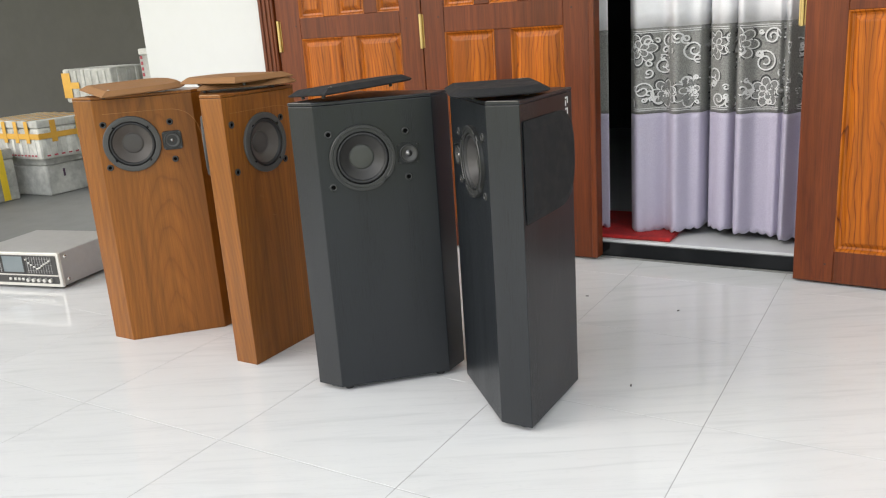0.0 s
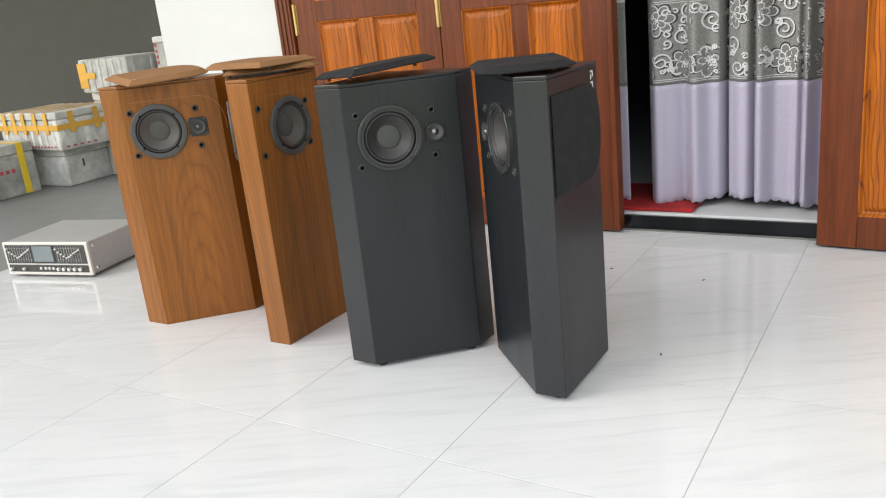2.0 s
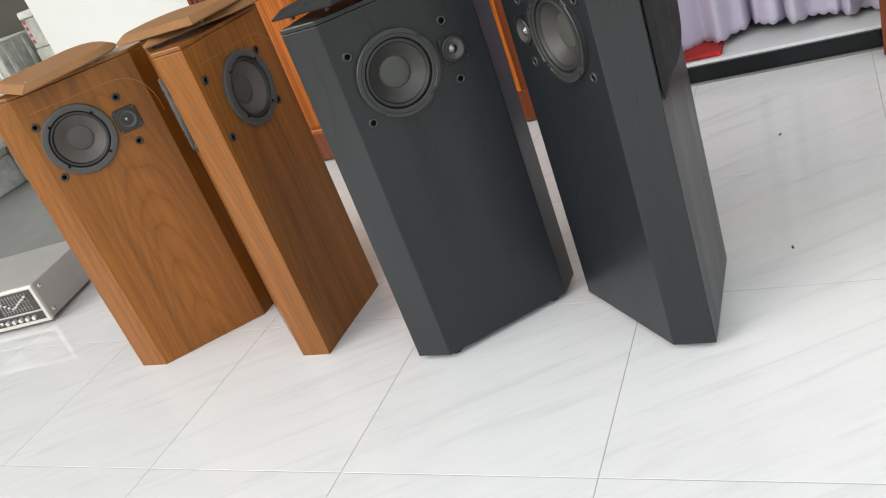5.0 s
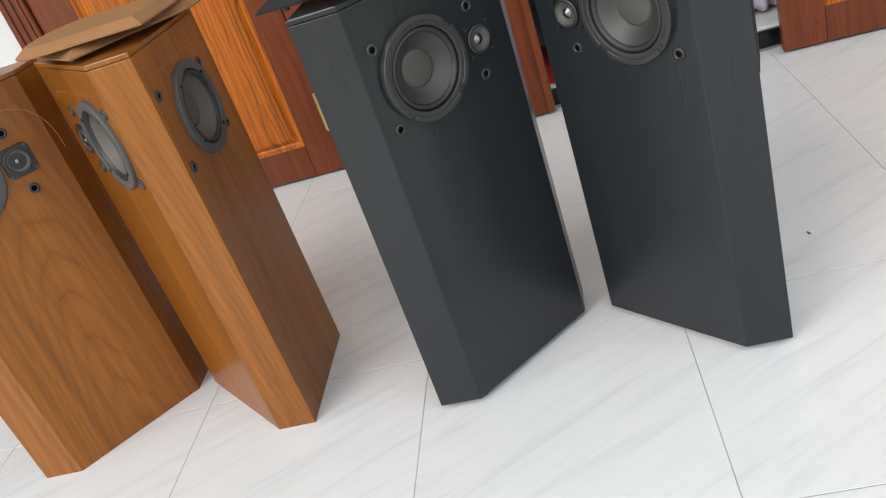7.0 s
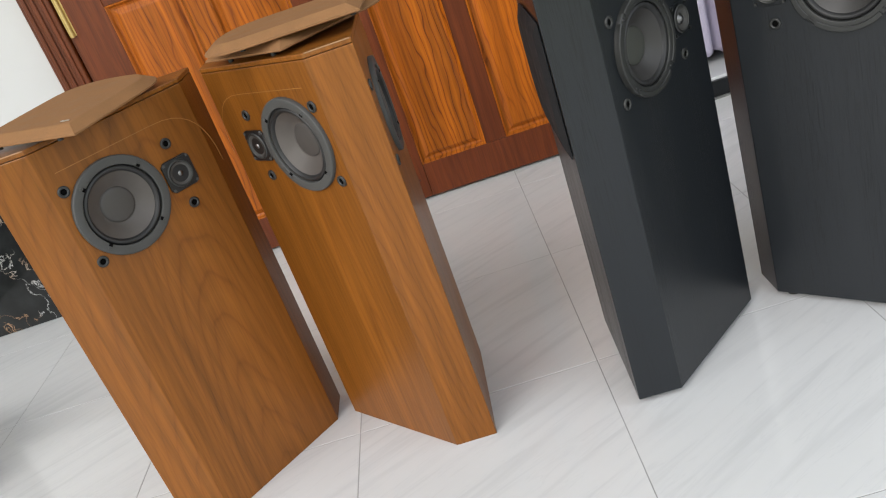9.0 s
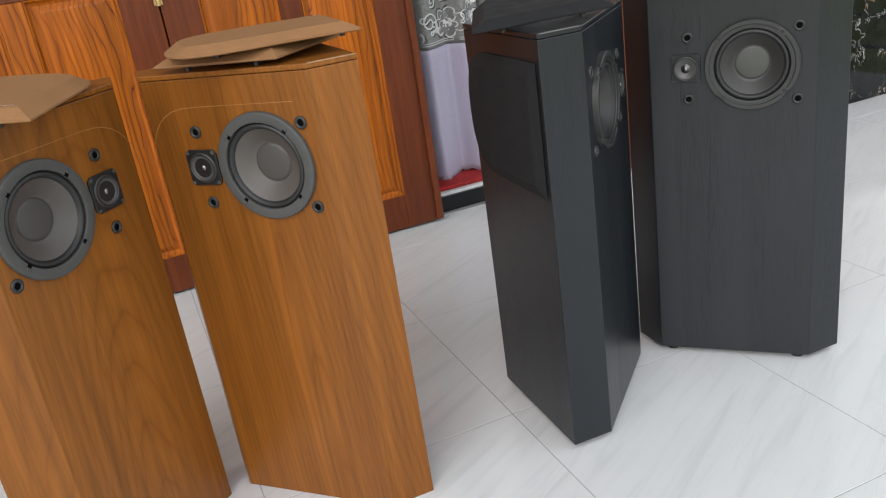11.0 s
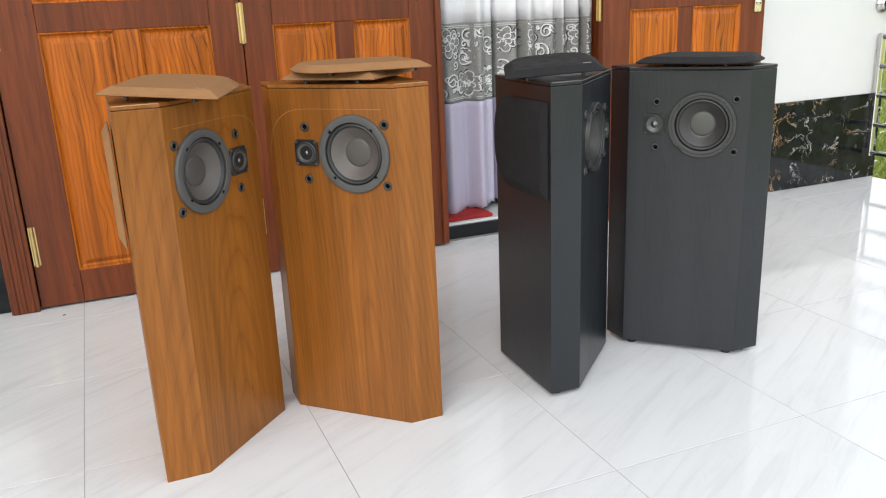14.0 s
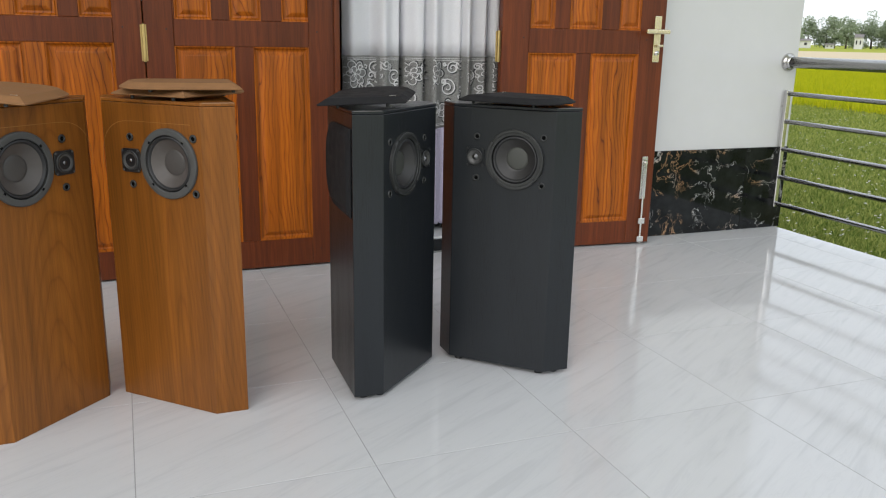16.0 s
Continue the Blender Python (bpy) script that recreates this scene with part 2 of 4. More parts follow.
def tile_material():
    """Polished white porcelain with faint slanting grey veins, each tile cut from another place."""
    m, n, l, b = mat("polished_white_tile", (0.66, 0.67, 0.68), 0.1, spec=0.42)
    v = coords(n, l, (1.0, 1.0, 1.0))
    ro = n.new("ShaderNodeMapping")
    ro.vector_type = 'TEXTURE'
    ro.inputs["Rotation"].default_value = (0, 0, radians(30))
    ro.inputs["Scale"].default_value = (0.55, 0.052, 1.0)
    l.new(v, ro.inputs["Vector"])
    f = noise_of(n, l, ro.outputs["Vector"], 1.5, 4.0, 0.55, 0.9)
    c = ramp(n, l, f, [(0.30, (0.544, 0.550, 0.555)), (0.42, (0.585, 0.590, 0.595)), (0.485, (0.609, 0.614, 0.617)), (0.50, (0.576, 0.581, 0.586)), (0.515, (0.606, 0.610, 0.613)), (0.75, (0.617, 0.622, 0.624))])
    g = noise_of(n, l, coords(n, l, (1, 1, 1)), 2.2, 3.0)
    c2 = ramp(n, l, g, [(0.35, grey(0.955)), (0.65, grey(1.0))])
    l.new(mixed(n, l, 1.0, c, c2, 'MULTIPLY'), b.inputs["Base Color"])
    w = noise_of(n, l, coords(n, l, (1, 1, 1)), 9.0, 2.0)
    l.new(ramp(n, l, g, [(0.3, grey(0.06)), (0.7, grey(0.115))]), b.inputs["Roughness"])
    bumped(n, l, b, w, 0.05, 0.004)
    return m


def marble_material():
    """Polished black marble tile with branching white and tan veins."""
    m, n, l, b = mat("black_veined_marble", (0.012, 0.014, 0.014), 0.07, spec=0.2)
    v = coords(n, l, (1, 1, 1))
    wob = n.new("ShaderNodeTexNoise")
    wob.inputs["Scale"].default_value = 5.0
    wob.inputs["Detail"].default_value = 5.0
    l.new(v, wob.inputs["Vector"])
    wide = mixed(n, l, 0.30, v, wob.outputs["Color"], 'ADD')
    ridge = n.new("ShaderNodeMath")
    ridge.operation = 'SUBTRACT'
    ridge.inputs[1].default_value = 0.5
    l.new(noise_of(n, l, wide, 6.5, 7.0, 0.62, 0.8), ridge.inputs[0])
    size = n.new("ShaderNodeMath")
    size.operation = 'ABSOLUTE'
    l.new(ridge.outputs[0], size.inputs[0])
    vein = ramp(n, l, size.outputs[0], [(0.0, grey(1.0)), (0.004, grey(0.75)), (0.010, grey(0.0))])
    gate = ramp(n, l, noise_of(n, l, v, 4.5, 3.0), [(0.44, grey(0.0)), (0.53, grey(1.0))])
    fac = mixed(n, l, 1.0, vein, gate, 'MULTIPLY')
    tint = ramp(n, l, noise_of(n, l, v, 5.0, 2.0), [(0.50, (0.46, 0.46, 0.45)), (0.62, (0.40, 0.24, 0.13))])
    cloud = ramp(n, l, noise_of(n, l, v, 14.0, 4.0), [(0.4, (0.006, 0.007, 0.007)), (0.75, (0.017, 0.019, 0.019))])
    l.new(mixed(n, l, fac, cloud, tint), b.inputs["Base Color"])
    return m


def ground_material():
    """Rough grass by the house, rice beyond, bare strips and more rice far off."""
    m, n, l, b = mat("grass_and_fields", (0.12, 0.16, 0.03), 0.95, spec=0.1)
    tc = n.new("ShaderNodeTexCoord")
    sep = n.new("ShaderNodeSeparateXYZ")
    l.new(tc.outputs["Object"], sep.inputs["Vector"])
    f1 = noise_of(n, l, tc.outputs["Object"], 1.4, 6.0, 0.65)
    f2 = noise_of(n, l, tc.outputs["Object"], 0.09, 4.0, 0.6)
    near = ramp(n, l, f1, [(0.30, (0.07, 0.11, 0.02)), (0.5, (0.17, 0.22, 0.045)), (0.7, (0.34, 0.32, 0.15))])
    rice = ramp(n, l, f2, [(0.35, (0.36, 0.40, 0.006)), (0.65, (0.55, 0.52, 0.008))])
    dist = n.new("ShaderNodeVectorMath")
    dist.operation = 'LENGTH'
    l.new(tc.outputs["Object"], dist.inputs[0])
    wob = n.new("ShaderNodeMath")
    wob.operation = 'MULTIPLY_ADD'
    wob.inputs[1].default_value = 5.0
    l.new(f2, wob.inputs[0])
    l.new(dist.outputs["Value"], wob.inputs[2])
    scaled = n.new("ShaderNodeMath")
    scaled.operation = 'DIVIDE'
    scaled.inputs[1].default_value = 200.0
    l.new(wob.outputs[0], scaled.inputs[0])
    to_rice = ramp(n, l, scaled.outputs[0], [(0.065, grey(0)), (0.125, grey(1))])
    c = mixed(n, l, to_rice, near, rice)
    bare = ramp(n, l, scaled.outputs[0], [(0.40, grey(0)), (0.43, grey(1)), (0.92, grey(1)), (0.95, grey(0))])
    c = mixed(n, l, bare, c, (0.60, 0.50, 0.34))
    far = ramp(n, l, scaled.outputs[0], [(0.93, grey(0)), (0.96, grey(1))])
    c = mixed(n, l, far, c, (0.33, 0.36, 0.05))
    l.new(c, b.inputs["Base Color"])
    return m


def leaf_material(name, a, c):
    m, n, l, b = mat(name, a, 0.7, spec=0.25)
    ge = n.new("ShaderNodeNewGeometry")
    col = ramp(n, l, ge.outputs["Random Per Island"], [(0.0, a), (1.0, c)])
    l.new(col, b.inputs["Base Color"])
    tr = n.new("ShaderNodeBsdfTranslucent")
    l.new(col, tr.inputs["Color"])
    mx = n.new("ShaderNodeMixShader")
    mx.inputs["Fac"].default_value = 0.5
    l.new(b.outputs["BSDF"], mx.inputs[1])
    l.new(tr.outputs["BSDF"], mx.inputs[2])
    l.new(mx.outputs["Shader"], n["Material Output"].inputs["Surface"])
    return m


def cloth_material(name, a, c, rough, sheen, scale):
    m, n, l, b = mat(name, a, rough, spec=0.4)
    v = coords(n, l, (1, 1, 1), shift=False)
    f = noise_of(n, l, v, scale, 3.0, 0.7)
    l.new(ramp(n, l, f, [(0.35, a), (0.65, c)]), b.inputs["Base Color"])
    b.inputs["Sheen Weight"].default_value = sheen
    bumped(n, l, b, f, 0.3, 0.001)
    return m


TILE = tile_material()
MARBLE = marble_material()
GROUND = ground_material()
GRASS = leaf_material("grass_blades", (0.11, 0.18, 0.025), (0.44, 0.46, 0.13))
RICE = leaf_material("rice_blades", (0.34, 0.40, 0.006), (0.58, 0.55, 0.012))
# leaf greens paled: the haze of distance is mixed into the colour
LEAF = leaf_material("hazed_far_leaves", (0.27, 0.33, 0.21), (0.40, 0.46, 0.30))
SATIN_WHITE = cloth_material("white_satin", (0.68, 0.68, 0.71), (0.76, 0.76, 0.79), 0.5, 0.1, 300)
SATIN_LAV = cloth_material("lavender_satin", (0.36, 0.33, 0.43), (0.45, 0.42, 0.52), 0.40, 0.1, 300)
LACE_BASE = cloth_material("dark_silver_lace_net", (0.13, 0.13, 0.126), (0.28, 0.28, 0.267), 0.45, 0.0, 240)
LACE_THREAD = cloth_material("silver_thread", (0.52, 0.52, 0.52), (0.68, 0.68, 0.68), 0.4, 0.0, 300)
LACE_PETAL = cloth_material("grey_lace_petal", (0.08, 0.08, 0.08), (0.26, 0.26, 0.255), 0.45, 0.0, 260)
LACE_OUTLINE_SHADE = cloth_material("lace_outline_and_shadow", (0.03, 0.03, 0.032), (0.06, 0.06, 0.06), 0.5, 0.0, 300)


# ---- mesh helpers ----
def part(name, bm, material, parent=None, label="", smooth=False, keep_normals=False):
    """Link a bmesh as one mesh object, under a parent if there is one."""
    if not keep_normals:
        bmesh.ops.recalc_face_normals(bm, faces=bm.faces)
    me = bpy.data.meshes.new(name)
    bm.to_mesh(me)
    bm.free()
    me.materials.append(material)
    if smooth:
        me.polygons.foreach_set("use_smooth", [True] * len(me.polygons))
    ob = new(name, me)
    if parent is not None:
        ob.parent = parent
    if label:
        ob["label"] = label
    return ob


def thing(name, m, label, category, group="", kind=""):
    ob = new(name)
    ob.empty_display_size = 0.1
    ob.matrix_world = m
    return tagged(ob, label, category, group, kind)


def box(bm, lo, hi, bevel=0.0, seg=1):
    r = bmesh.ops.create_cube(bm, size=1)
    vs = r["verts"]
    for v in vs:
        v.co = Vector([lo[i] + (v.co[i] + 0.5) * (hi[i] - lo[i]) for i in range(3)])
    if bevel:
        es = list({e for v in vs for e in v.link_edges})
        bmesh.ops.bevel(bm, geom=es, offset=bevel, segments=seg, affect='EDGES', profile=0.5)
    return bm


def boxed(lo, hi, bevel=0.0, seg=1):
    return box(bmesh.new(), lo, hi, bevel, seg)


def prism(poly, z0, z1, bevel=0.0, seg=2):
    bm = bmesh.new()
    lo = [bm.verts.new((x, y, z0)) for x, y in poly]
    hi = [bm.verts.new((x, y, z1)) for x, y in poly]
    n = len(poly)
    bm.faces.new(lo)
    bm.faces.new(hi)
    for i in range(n):
        bm.faces.new((lo[i], lo[(i + 1) % n], hi[(i + 1) % n], hi[i]))
    bmesh.ops.recalc_face_normals(bm, faces=bm.faces)
    if bevel:
        bmesh.ops.bevel(bm, geom=list(bm.edges), offset=bevel, segments=seg, affect='EDGES', profile=0.5)
    return bm


class Face:
    """A flat face to mount things on: origin, direction across, up, outward."""

    def __init__(self, origin, across, out):
        self.o, self.e, self.n = Vector(origin), Vector(across).normalized(), Vector(out).normalized()

    def at(self, u, z, d=0.0):
        return self.o + self.e * u + Vector((0, 0, z)) + self.n * d


def lathe(face, u, z, profile, seg=48, bm=None, a0=0.0, a1=math.tau):
    """Turn a profile of (radius, height above the face) round an axis that stands on the face."""
    bm = bm or bmesh.new()
    full = abs(a1 - a0 - math.tau) < 1e-6
    count = seg if full else seg + 1
    rings = []
    for r, d in profile:
        if r < 1e-6:
            rings.append([bm.verts.new(face.at(u, z, d))] * count)
        else:
            rings.append([bm.verts.new(face.at(u + r * math.cos(a0 + (a1 - a0) * k / seg), z + r * math.sin(a0 + (a1 - a0) * k / seg), d)) for k in range(count)])
    for a, b in zip(rings, rings[1:]):
        for k in range(seg):
            j = (k + 1) % count
            vs = [a[k], a[j], b[j], b[k]]
            vs = [v for i, v in enumerate(vs) if v not in vs[:i]]
            if len(vs) > 2:
                bm.faces.new(vs)
    return bm


def tube(bm, p, q, r, seg=12):
    """A round bar from p to q, closed at both ends."""
    p, q = Vector(p), Vector(q)
    ax = (q - p).normalized()
    s = ax.orthogonal().normalized()
    t = ax.cross(s)
    a, b = [], []
    for k in range(seg):
        w = math.tau * k / seg
        off = s * math.cos(w) * r + t * math.sin(w) * r
        a.append(bm.verts.new(p + off))
        b.append(bm.verts.new(q + off))
    for k in range(seg):
        j = (k + 1) % seg
        bm.faces.new((a[k], a[j], b[j], b[k]))
    bm.faces.new(a)
    bm.faces.new(b)
    return bm


def face_box(face, u0, u1, z0, z1, d0, d1, bevel=0.0):
    """A block lying on a face."""
    bm = boxed((u0, z0, d0), (u1, z1, d1), bevel)
    for v in bm.verts:
        v.co = face.at(v.co.x, v.co.y, v.co.z)
    return bm


# ---- loudspeakers ----
S = 0.144                     # half the side of the square footprint


def mirror_face(f, mx):
    return Face((f.o.x * mx, f.o.y, 0), (f.e.x * mx, f.e.y, 0), (f.n.x * mx, f.n.y, 0))


def arc_block(face, u, z, r0, r1, d0, d1, a0, a1, seg=14):
    """A bent block with closed ends: a piece of a flat ring that stands on a face."""
    bm = bmesh.new()
    e = 0.0012
    rows = []
    for k in range(seg + 1):
        w = a0 + (a1 - a0) * k / seg
        rows.append([bm.verts.new(face.at(u + r * math.cos(w), z + r * math.sin(w), d)) for r, d in ((r0, d0), (r1, d0), (r1, d1 - e), (r1 - e, d1), (r0 + e, d1), (r0, d1 - e))])
    for a, b in zip(rows, rows[1:]):
        for i in range(6):
            bm.faces.new((a[i], a[(i + 1) % 6], b[(i + 1) % 6], b[i]))
    bm.faces.new(rows[0])
    bm.faces.new(rows[-1])
    return bm


def woofer(parent, face, u, z, r, ring_mat, cone_mat, cap_mat, label, black=False):
    """Basket ring (raised rim segments on black ones, notches painted dark on grey ones), half-roll surround, cone and
    dust cap.
    """
    ring = part("woofer", lathe(face, u, z, [(r, 0.0), (r, 0.0058), (r - 0.0008, 0.0072), (r - 0.0016, 0.0078), (r - 0.0024, 0.008), (r - 0.0146, 0.008), (r - 0.0154, 0.0078), (r - 0.016, 0.007), (r - 0.0163, 0.002), (r - 0.0163, 0.001)], 64), ring_mat, parent, label, True)
    bm = lathe(face, u, z, [(r - 0.0163, 0.001), (r - 0.0185, 0.005), (r - 0.0215, 0.0068), (r - 0.0245, 0.0055), (r - 0.0268, 0.0002)], 64)
    part("surround", bm, RUBBER, ring, "", True)
    part("cone", lathe(face, u, z, [(r - 0.0268, 0.0002), (r - 0.0285, -0.0008), (0.036, -0.0150), (0.0318, -0.0178), (0.0305, -0.018)], 64), cone_mat, ring, "", True)
    part("dust_cap", lathe(face, u, z, [(0.0305, -0.018), (0.0296, -0.0166), (0.026, -0.0158), (0.016, -0.0148), (0.0, -0.0143)], 48), cap_mat, ring, "", True)
    for k in range(4):
        w = math.pi / 4 + k * math.pi / 2 + 0.05
        if black:
            part("rim_segment", arc_block(face, u, z, r - 0.0085, r + 0.0002, 0.004, 0.0105, w + 0.11, w + math.pi / 2 - 0.11), ring_mat, ring)
        else:
            # near-black block just proud of the rim: a notch's shade given as colour
            part("rim_notch", arc_block(face, u, z, r - 0.0160, r - 0.0105, 0.0030, 0.0086, w - 0.045, w + 0.045, 3), RECESS_SHADE, ring)
        uu, zz = u + (r - (0.006 if black else 0.0085)) * math.cos(w), z + (r - (0.006 if black else 0.0085)) * math.sin(w)
        part("screw", lathe(face, uu, zz, [(0.0030, 0.0055), (0.0030, 0.0088), (0.0025, 0.0093), (0.0014, 0.0093), (0.0010, 0.0084), (0.0, 0.0084)], 12), PLASTIC if black else ring_mat, ring, "", True)
    return ring


def tweeter(parent, face, u, z, half, square, label):
    """Small cone tweeter on a square plate with cut corners, and a bright centre dome."""
    c = half * 0.22
    pts = [(-half, -half + c), (-half + c, -half), (half - c, -half), (half, -half + c), (half, half - c), (half - c, half), (-half + c, half), (-half, half - c)]
    bm = prism(pts, 0.0, 0.0045 if square else 0.0015, 0.001, 1)
    for v in bm.verts:
        v.co = face.at(u + v.co.x, z + v.co.y, v.co.z)
    plate = part("tweeter", bm, PLASTIC if square else ASH, parent, label)
    ro = half * 0.86
    part("tweeter_ring", lathe(face, u, z, [(ro, 0.0046), (ro - 0.001, 0.0066), (ro - 0.0035, 0.0066), (ro - 0.0045, 0.003)], 40), RING_BLACK, plate, "", True)
    part("tweeter_cone", lathe(face, u, z, [(ro - 0.0045, 0.0060), (ro - 0.007, 0.0058), (0.0115, 0.0020), (0.0085, 0.0016)], 40), HORN, plate, "", True)
    part("tweeter_dome", lathe(face, u, z, [(0.0088, 0.0012), (0.0080, 0.0030), (0.0050, 0.0036), (0.0042, 0.0060), (0.0, 0.0068)], 24), DOME, plate, "metallic centre dome", True)
    for sx in (-1, 1):
        for sz in (-1, 1):
            part("screw", lathe(face, u + sx * half * 0.83, z + sz * half * 0.83, [(0.0028, 0.0016), (0.0028, 0.0056), (0.0, 0.006)], 10), RING if square else RING_BLACK, plate)


def socket(parent, face, u, z):
    """A round rubber cup that holds a grille peg."""
    ob = part("grille_socket", lathe(face, u, z, [(0.0098, 0.0), (0.0098, 0.0022), (0.0085, 0.0032), (0.0058, 0.0032), (0.0050, 0.001)], 20), RING_BLACK, parent, "", True)
    # flat near-black disc: the shade inside the hole, put into the colour
    part("socket_hole", lathe(face, u, z, [(0.0053, 0.0012), (0.0, 0.0011)], 16), RECESS_SHADE, ob)


GL, GB, GT = 0.275, 0.110, 0.016     # grille: length, half width, thickness


def grille_outline(inset=0.0):
    """D-shaped outline: one straight edge, two straight sides, a bowed far end."""
    pts = [(inset, -GB + inset), (0.172, -GB + inset)]
    n = 18
    for k in range(1, n):
        w = -math.pi / 2 + math.pi * k / n
        c, s = math.cos(w), math.sin(w)
        pts.append((0.172 + (GL - 0.172 - inset) * abs(c) ** 0.72, (GB - inset) * math.copysign(abs(s) ** 0.80, s)))
    pts += [(0.172, GB - inset), (inset, GB - inset)]
    return pts


def grille_mesh():
    bm = bmesh.new()
    loops = [(0.003, 0.0), (0.0, 0.0015), (0.0, 0.004), (0.019, GT - 0.0008), (0.022, GT)]
    rings = [[bm.verts.new((x, y, z)) for x, y in grille_outline(i)] for i, z in loops]
    n = len(rings[0])
    for a, b in zip(rings, rings[1:]):
        for k in range(n):
            bm.faces.new((a[k], a[(k + 1) % n], b[(k + 1) % n], b[k]))
    bm.faces.new(rings[0])
    bm.faces.new(rings[-1])
    return bm


PEGS = ((0.018, -0.062), (0.018, 0.062), (0.205, -0.058), (0.205, 0.058))


def grille_mark(sp, face, u0, zc):
    """The pale worn line that a grille has left on the veneer: its upper edge and bowed end."""
    bm = bmesh.new()
    pts = [p for p in grille_outline() if p[1] > -0.02]
    a = [bm.verts.new(face.at(u0 - x, zc + y, 0.0005)) for x, y in pts]
    b = [bm.verts.new(face.at(u0 - x + 0.0011, zc + y - 0.0012, 0.0005)) for x, y in pts]
    for k in range(len(pts) - 1):
        bm.faces.new((a[k], a[k + 1], b[k + 1], b[k]))
    part("grille_mark", bm, WORN, sp, "faint pale outline left by the grille")


def loose_grille(cloth, m, label, badge=-1):
    g = thing("speaker_grille", m, label, "grille", "loose speaker grilles")
    part("cloth_panel", grille_mesh(), cloth, g)
    for x, y in PEGS:
        part("peg", tube(bmesh.new(), (x, y, 0.001), (x, y, -0.008), 0.0045, 10), PLASTIC, g)
    part("badge", boxed((0.030, badge * (GB - 0.037) - 0.009, GT), (0.0345, badge * (GB - 0.037) + 0.009, GT + 0.0010), 0.0004), SILVER, g, "small bright metal badge")
    return g


def bore(bm, face, u, z, r):
    """Cut a round opening into the flat side of a cabinet that lies on the given face."""
    side = max((f for f in bm.faces if f.normal.dot(face.n) > 0.999), key=lambda f: f.calc_area())
    edges = list(side.edges)
    bmesh.ops.delete(bm, geom=[side], context='FACES_ONLY')
    ring = [bm.verts.new(face.at(u + r * math.cos(math.tau * k / 48), z + r * math.sin(math.tau * k / 48), 0.0)) for k in range(48)]
    edges += [bm.edges.new((ring[k], ring[(k + 1) % 48])) for k in range(48)]
    bmesh.ops.triangle_fill(bm, edges=edges, use_beauty=True, use_dissolve=False, normal=face.n)
    bm.normal_update()


def speaker(cx, cy, height, side, black, label, CUT, bored_flank=False, turn=0.0, du=0.0):
    """side +1: the flank with the second woofer faces +x; -1: it faces -x. CUT: what the slanted front takes off one corner."""
    sp = thing("floor_speaker", pose(cx, cy, 0, 0, 0, turn), label, "loudspeaker", "floor speakers")
    body, lift, S = (ASH, 0.012, 0.1412) if black else (TEAK, 0.0, 0.1445)
    poly = [(-S, -S + CUT), (-S + CUT, -S), (S, -S), (S, S), (-S, S)]
    poly = [(x * side, y) for x, y in poly]
    mid = -S + CUT / 2
    front = mirror_face(Face((mid, mid, 0), (1, -1, 0), (-1, -1, 0)), side)
    flank = mirror_face(Face((S, 0, 0), (0, -1, 0), (1, 0, 0)), side)
    zc, wu, tu, hu = (0.607, 0.036, -0.079, (0.1135, -0.075)) if black else (0.6220, 0.054, -0.062, (0.128, -0.0625))
    wu, tu, hu = wu + du, tu + du, (hu[0] + du, hu[1] + du)
    shell = prism(poly, lift, height - 0.009, 0.0015)
    bmesh.ops.recalc_face_normals(shell, faces=shell.faces)
    bore(shell, front, wu, zc, 0.076)
    if bored_flank:
        bore(shell, flank, 0.0, zc, 0.076)
    part("cabinet", shell, body, sp, keep_normals=True)
    part("top_board", prism([(x * 1.003, y * 1.003) for x, y in poly], height - 0.0082, height, 0.0018), body, sp)
    mats = (RING_BLACK, CONE_BLACK, CAP_GREY) if black else (RING, CONE, CAP)
    r = 0.081 if black else 0.0835
    woofer(sp, front, wu, zc, r, *mats, "black round woofer" if black else "grey-rimmed round woofer", black)
    tweeter(sp, front, tu, zc, 0.027 if black else 0.0285, not black, "small cone tweeter")
    for u, z in ((hu[0], 0.063), (hu[0], -0.066), (hu[1], 0.056), (hu[1], -0.058)):
        socket(sp, front, u, zc + z)
    if black:
        for x, y in ((-S + 0.032, -S + CUT + 0.002), (-S + CUT + 0.002, -S + 0.032), (S - 0.03, -S + 0.03), (S - 0.03, S - 0.03), (-S + 0.03, S - 0.03)):
            part("foot", tube(bmesh.new(), (x * side, y, 0.0), (x * side, y, 0.0125), 0.012, 14), PLASTIC, sp)
    # the arris of the top board, rubbed pale along the narrow front
    a, c = sorted(((-S + CUT) * side, S * side))
    part("worn_edge", boxed((a + 0.004, -S * 1.003 - 0.0006, height - 0.0016), (c - 0.002, -S * 1.003 + 0.003, height + 0.0003), 0.0004), WORN_GREY if black else WORN_PALE, sp, "pale rubbed edge")
    return sp, front, flank, zc


def mounted_grille(sp, flank, zc, cloth, thick=0.7, gap=0.001):
    bm = grille_mesh()
    for v in bm.verts:
        v.co = flank.at(0.130 - v.co.x, zc - 0.012 + v.co.y, v.co.z * thick + gap)
    part("mounted_grille", bm, cloth, sp, "grille clipped on the flank")


wl, wl_front, wl_flank, wz = speaker(-0.697, 0.014, 0.768, -1, False, "teak-veneered floor speaker with one brown grille still on", 0.2025, du=-0.007)
mounted_grille(wl, wl_flank, wz, CLOTH_BROWN, 0.85, 0.004)
wr, wr_front, wr_flank, wz = speaker(-0.370, 0.016, 0.768, 1, False, "teak-veneered floor speaker with both grilles taken off", 0.211, True, du=-0.003)
